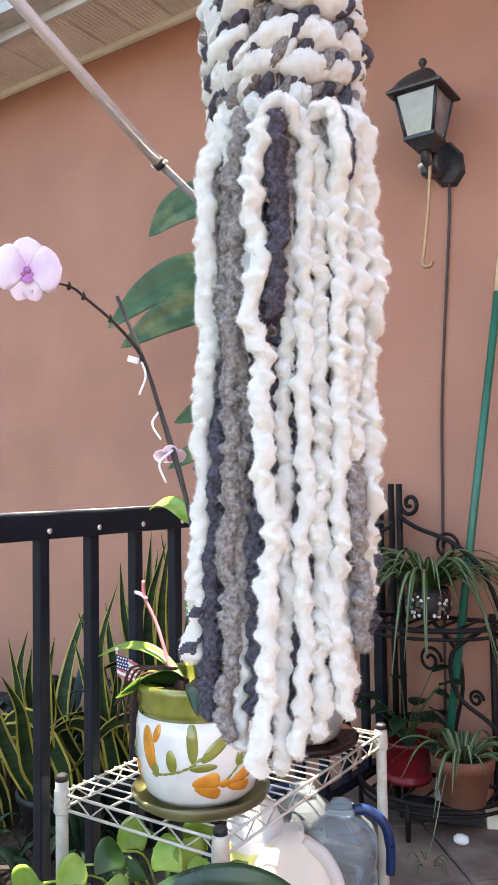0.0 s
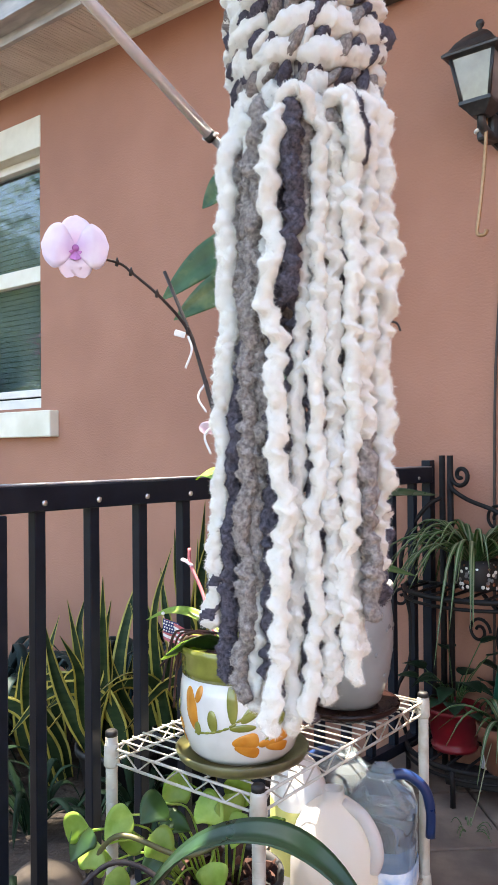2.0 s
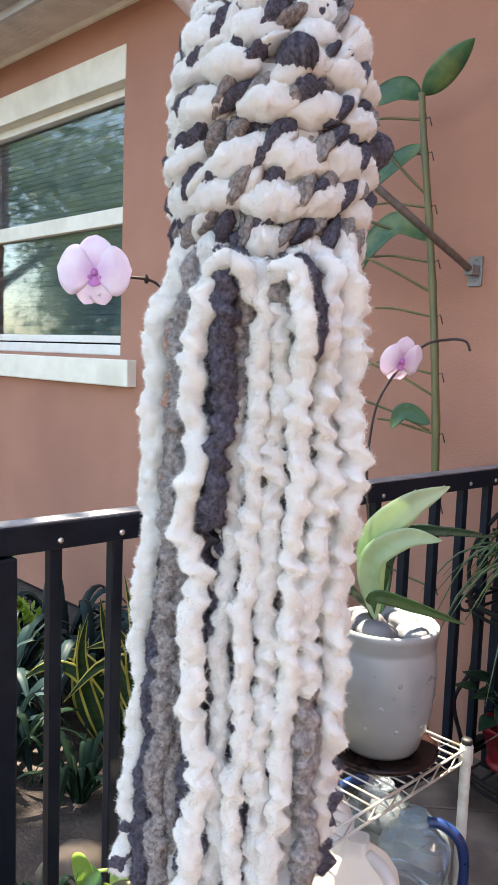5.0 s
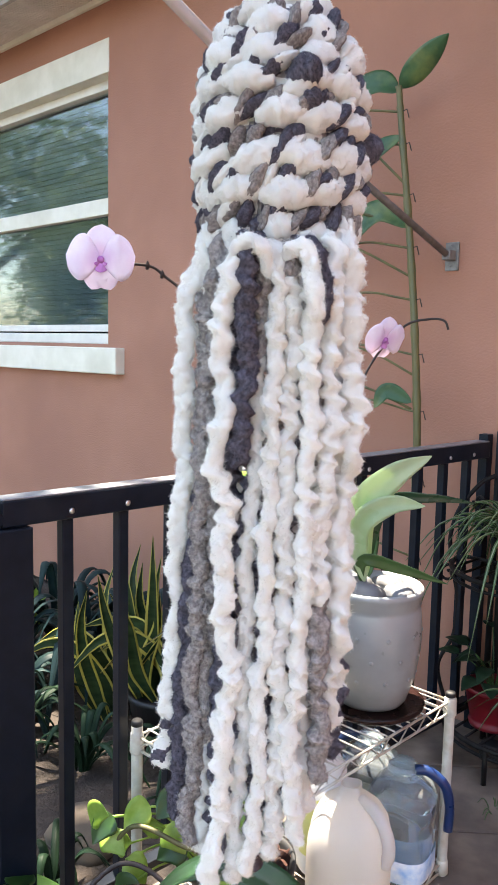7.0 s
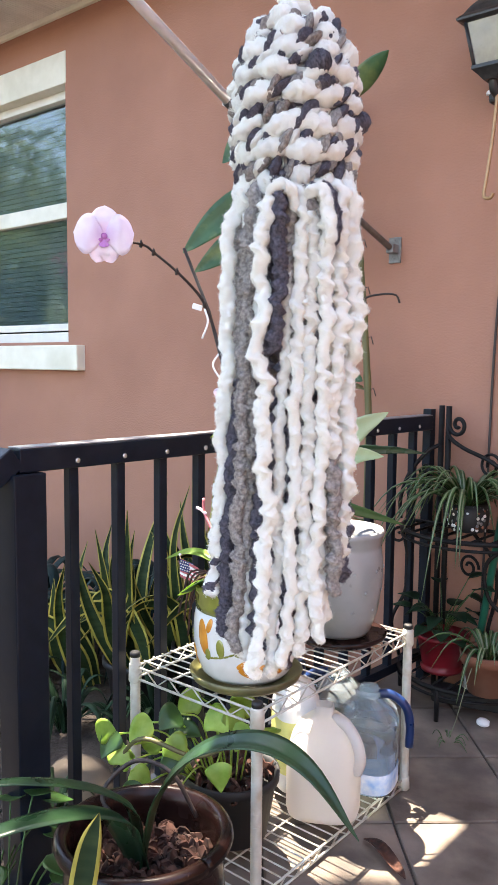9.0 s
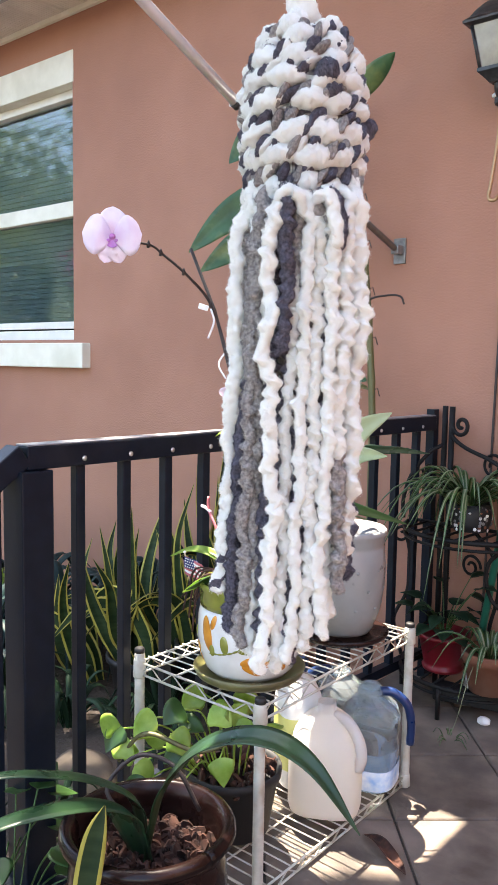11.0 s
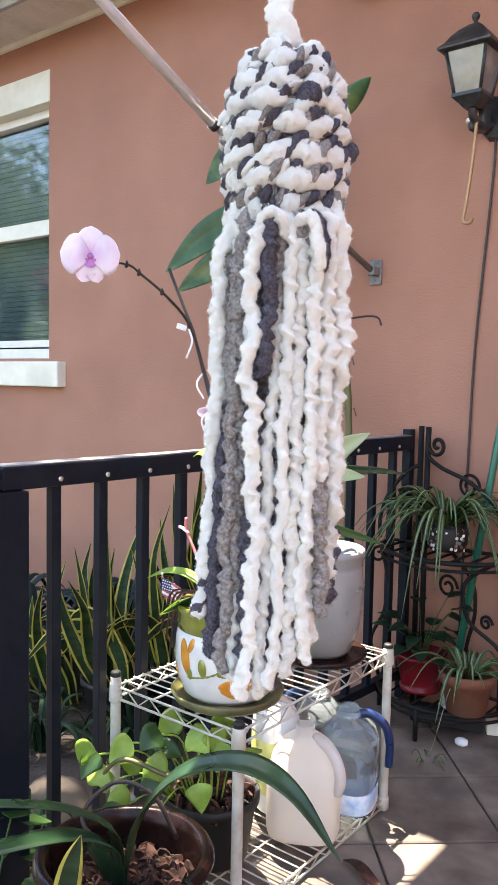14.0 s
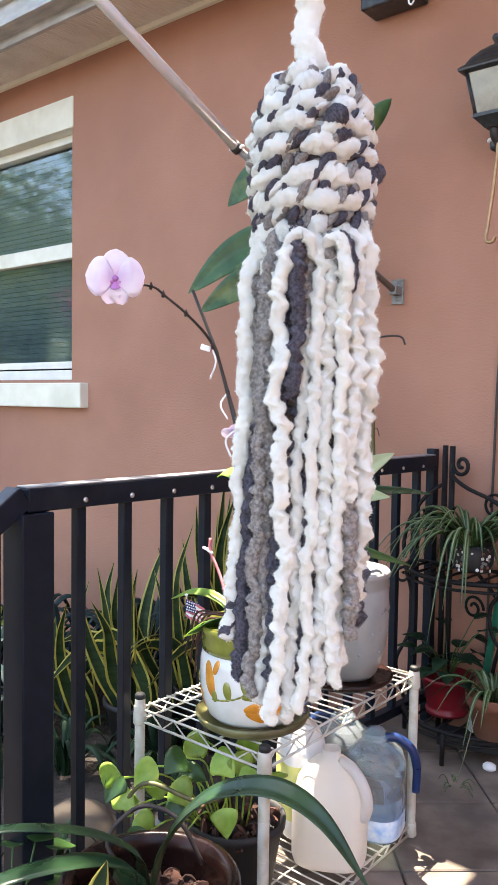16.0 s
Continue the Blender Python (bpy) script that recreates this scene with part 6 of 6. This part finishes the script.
for pts, w in ((((-0.188, -0.20, 1.895), (-0.14, -0.205, 1.925), (-0.08, -0.21, 1.965), (-0.025, -0.215, 2.0)), 0.072), (((-0.19, -0.20, 1.885), (-0.24, -0.22, 1.915), (-0.30, -0.24, 1.90), (-0.33, -0.25, 1.87)), 0.075),
               (((-0.17, -0.20, 1.76), (-0.23, -0.22, 1.73), (-0.29, -0.24, 1.68), (-0.33, -0.25, 1.64)), 0.06), (((-0.13, -0.20, 1.50), (-0.22, -0.23, 1.55), (-0.30, -0.26, 1.48), (-0.33, -0.27, 1.40)), 0.075),
               (((-0.30, -0.26, 1.56), (-0.39, -0.33, 1.59), (-0.49, -0.43, 1.53), (-0.595, -0.522, 1.41)), 0.125), (((-0.30, -0.28, 1.46), (-0.38, -0.35, 1.475), (-0.46, -0.43, 1.43), (-0.55, -0.515, 1.345)), 0.115),
               (((-0.30, -0.25, 1.80), (-0.38, -0.31, 1.825), (-0.455, -0.37, 1.78), (-0.51, -0.425, 1.70)), 0.12), (((-0.28, -0.25, 1.16), (-0.36, -0.32, 1.17), (-0.44, -0.40, 1.12)), 0.08),
               (((-0.10, -0.20, 1.0), (-0.16, -0.24, 1.03), (-0.19, -0.26, 0.98)), 0.05), (((-0.30, -0.28, 1.06), (-0.37, -0.34, 1.05), (-0.45, -0.42, 0.98)), 0.07)):
    leaf(cl, smooth_curve(from_world(pts, o), 18), w, [M_LEAF_VINE], shape="oval", side_hint=(-0.6, -0.6, 0.5) if w == 0.072 else (0.2, 0.35, 0.9), fold=0.25)
st = [(-0.135, -0.20, 1.50), (-0.22, -0.23, 1.53), (-0.30, -0.27, 1.56)]
for pts in (st, [(-0.15, -0.2, 1.62), (-0.24, -0.24, 1.72), (-0.30, -0.25, 1.80)], [(-0.12, -0.2, 1.36), (-0.22, -0.25, 1.42), (-0.30, -0.28, 1.46)], [(-0.1, -0.2, 1.08), (-0.2, -0.22, 1.13), (-0.28, -0.25, 1.16)], [(-0.1, -0.2, 0.98), (-0.2, -0.25, 1.03), (-0.30, -0.28, 1.06)]):
    tube("leaf_stalk", smooth_curve(from_world(pts, o), 12), 0.004, M_CANE, cl, seg=6)


# ---- garden shrubs and trees ----
def leaf_cloud(centres, n, size, seed, squash=1.0):
    """Many small leaves scattered in uneven clumps, as verts and faces."""
    rs = np.random.RandomState(seed)
    verts, faces = [], []
    for _ in range(n):
        c, r = centres[rs.randint(len(centres))]
        d = Vector(rs.normal(size=3)).normalized()
        p = Vector(c) + d * r * (rs.uniform() ** 0.45) * (1 + 0.35 * noise.noise(d * 2.2 + Vector(c)))
        e = Euler(rs.uniform(-3.1, 3.1, 3)).to_matrix()
        s = size * rs.uniform(0.6, 1.3)
        k = len(verts)
        verts += [p + e @ Vector(q) * s for q in ((-0.5, 0, 0), (-0.15, 0.26, 0.05), (0.25, 0.2, 0.04), (0.55, 0, -0.05), (0.25, -0.2, 0.04), (-0.15, -0.26, 0.05))]
        faces.append((k, k + 1, k + 2, k + 3))
        faces.append((k, k + 3, k + 4, k + 5))
    return verts, faces


def tree(at, height, clumps, n, size, seed, label, leafmat, name="tree"):
    t = thing(name, label, "tree" if name == "tree" else "shrub", at)
    rs = np.random.RandomState(seed)
    base = Vector((0, 0, -0.15))
    hub = Vector((0.1, 0.05, height * 0.45))
    tube("trunk", smooth_curve([base, (0.06, -0.04, height * 0.2), hub], 14), [0.045 * height * (1 - 0.45 * i / 14) for i in range(15)], M_TRUNK, t, seg=12)
    for c, r in clumps:
        e = Vector(c)
        tube("limb", smooth_curve([hub - Vector((0, 0, 0.1)), (hub + e) / 2 + Vector(rs.uniform(-0.2, 0.2, 3)), e], 12), [0.02 * height * (1 - 0.8 * i / 12) for i in range(13)], M_TRUNK, t, seg=8)
    v, f = leaf_cloud(clumps, n, size, seed)
    ob = data_part("crown", v, f, leafmat, t, "uneven leafy crown", False)
    ob["kind"] = "stuff"
    return t


# unseen tree added; crown clumps sit on sun rays to dapple pots and bed
tree((-4.6, -2.6, 0), 5.2, [((3.3, 1.48, 6.2), 0.48), ((3.0, 0.9, 6.6), 0.6), ((2.4, 1.9, 6.3), 0.28), ((1.6, 0.4, 6.4), 0.8), ((0.6, -0.9, 6.4), 0.8), ((0.3, 0.7, 6.6), 0.9), ((0.0, -0.2, 7.0), 0.9), ((2.6, -0.4, 6.0), 0.7), ((3.64, 2.05, 6.2), 0.18), ((2.5, 2.3, 6.3), 0.46)], 6500, 0.11, 51, "unseen garden tree added for dappled shade, airy green crown", M_TREELEAF)
tree((-8.5, -5.2, 0), 4.2, [((0, 0, 4.4), 1.6), ((1.4, -0.6, 3.4), 1.2), ((-1.0, 1.5, 3.6), 1.3), ((0.8, 1.6, 2.6), 1.1), ((-1.5, -0.5, 3.0), 1.2), ((0.9, 0.6, 5.4), 1.0)], 15000, 0.09, 52, "large leafy garden tree", M_TREELEAF)
tree((-10.5, -3.4, 0), 4.6, [((0, 0, 4.8), 1.5), ((1.0, 1.0, 3.6), 1.3), ((-1.2, 0.8, 3.6), 1.3), ((0.6, -1.2, 3.4), 1.3), ((0.4, 2.2, 2.8), 1.2)], 13000, 0.09, 53, "large leafy garden tree", M_TREELEAF)
tree((-6.2, -3.4, 0), 1.8, [((0, 0, 1.5), 0.7), ((0.6, 0.5, 1.2), 0.6), ((-0.7, 0.3, 1.4), 0.7), ((0.2, -0.7, 1.0), 0.6), ((-0.3, 0.8, 2.0), 0.5)], 8000, 0.08, 54, "dense green garden shrub", M_TREELEAF, "shrub")
tree((-7.0, -4.6, 0), 1.8, [((0, 0, 2.4), 0.5), ((0.5, 0.2, 2.0), 0.45), ((-0.4, 0.3, 2.2), 0.5)], 1400, 0.10, 55, "shrub with pink blossom", M_BLOSSOM, "shrub")
tree((-1.72, -0.80, 0), 0.4, [((0.1, 0, 0.26), 0.15), ((-0.15, 0.1, 0.30), 0.16), ((0.12, 0.1, 0.10), 0.14), ((-0.1, -0.15, 0.16), 0.16)], 900, 0.055, 56, "bright green sunlit garden shrub", M_LEAF_LIME, "shrub")


def hedge():
    t = thing("hedge", "tall dense garden hedge in sun", "hedge", (-8.5, -6.0, 0))
    rs = np.random.RandomState(61)
    clumps = []
    for k in range(26):
        u = k / 25
        clumps.append(((-4.5 + 9.0 * u * 0.9, -3.8 + 1.2 * math.sin(k) - 3.0 * (u - 0.5) + 1.5, 0.7 + 0.9 * (k % 4)), 1.0))
    clumps += [((-5.5, 1.0 + 1.1 * k, 0.8 + 0.9 * (k % 3)), 1.0) for k in range(5)]
    v, f = leaf_cloud(clumps, 34000, 0.09, 61)
    ob = data_part("foliage", v, f, M_TREELEAF, t, "dense sunlit leaves", False)
    ob["kind"] = "stuff"
    for k in range(5):
        tube("trunk", [(-3.5 + 1.8 * k, -2.6, -0.15), (-3.5 + 1.8 * k, -2.5, 1.6)], (0.07, 0.04), M_TRUNK, t, seg=8)


hedge()
# filler clumps, coloured dark for the shade behind the railing
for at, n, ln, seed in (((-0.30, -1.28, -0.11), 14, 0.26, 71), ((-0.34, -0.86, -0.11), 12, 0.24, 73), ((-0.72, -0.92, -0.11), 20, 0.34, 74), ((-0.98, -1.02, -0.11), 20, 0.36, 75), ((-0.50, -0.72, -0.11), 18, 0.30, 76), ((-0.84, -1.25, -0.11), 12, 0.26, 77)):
    strap_clump("bed_plant", "low strap-leaved filler plant, green darkened to stand for shade", at, n, ln, 0.024, [M_LEAF_SHADE], seed, group="low bed plants", shape="strap")


# ---- pavers of the patio, laid at an angle ----
def clip_poly(poly, axis, value, keep_greater):
    out = []
    for i, p in enumerate(poly):
        q = poly[(i + 1) % len(poly)]
        a, b = p[axis] - value, q[axis] - value
        if not keep_greater:
            a, b = -a, -b
        if a >= 0:
            out.append(p)
        if (a >= 0) != (b >= 0):
            t = a / (a - b)
            out.append((p[0] + (q[0] - p[0]) * t, p[1] + (q[1] - p[1]) * t))
    return out


PE, PG = 0.312, 0.006
ang = radians(42)
e1, e2 = Vector((math.cos(ang), math.sin(ang))), Vector((math.sin(ang), -math.cos(ang)))
o2d = Vector((0.446, -0.410))
for i in range(-9, 10):
    for j in range(-9, 14):
        c = o2d + e1 * ((i + 0.5) * PE) + e2 * ((j + 0.5) * PE)
        if not (-0.2 < c.x < 2.3 and -3.6 < c.y < 0.2):
            continue
        h = (PE - PG) / 2
        poly = [tuple(c + e1 * (sx * h) + e2 * (sy * h)) for sx, sy in ((-1, -1), (1, -1), (1, 1), (-1, 1))]
        for axis, value, keep in ((0, -0.045, True), (0, 2.24, False), (1, -0.004, False), (1, -3.6, True)):
            poly = clip_poly(poly, axis, value, keep)
        if len(poly) < 3:
            continue
        area = sum(p[0] * q[1] - q[0] * p[1] for p, q in zip(poly, poly[1:] + poly[:1])) / 2
        if abs(area) < 0.002:
            continue
        if area < 0:
            poly.reverse()
        mid = Vector((sum(p[0] for p in poly), sum(p[1] for p in poly))) / len(poly)
        dz = -0.001 + 0.0015 * noise.noise(Vector((i * 1.7, j * 2.3, 0)))
        n = len(poly)
        verts = [Vector((p[0], p[1], -0.012)) for p in poly] + [Vector((p[0], p[1], dz - 0.003)) for p in poly]
        verts += [Vector((*(mid + (Vector(p) - mid) * 0.978), dz)) for p in poly]
        faces = [tuple(range(2 * n, 3 * n))]
        for k in range(n):
            k2 = (k + 1) % n
            faces += [(k, k2, n + k2, n + k), (n + k, n + k2, 2 * n + k2, 2 * n + k)]
        data_part("paver", verts, faces, M_FLOOR, floor, smooth=False)

dl = thing("dry_leaf", "dry curled brown leaf on the patio floor", "leaf", (0.47, -0.98, 0.006))
leaf(dl, smooth_curve([(-0.06, 0.02, 0.0), (-0.01, 0.0, 0.012), (0.05, -0.03, 0.004), (0.09, -0.06, 0.012)], 14), 0.03, [M_BARK], shape="oval", fold=0.5, name="leaf_blade")
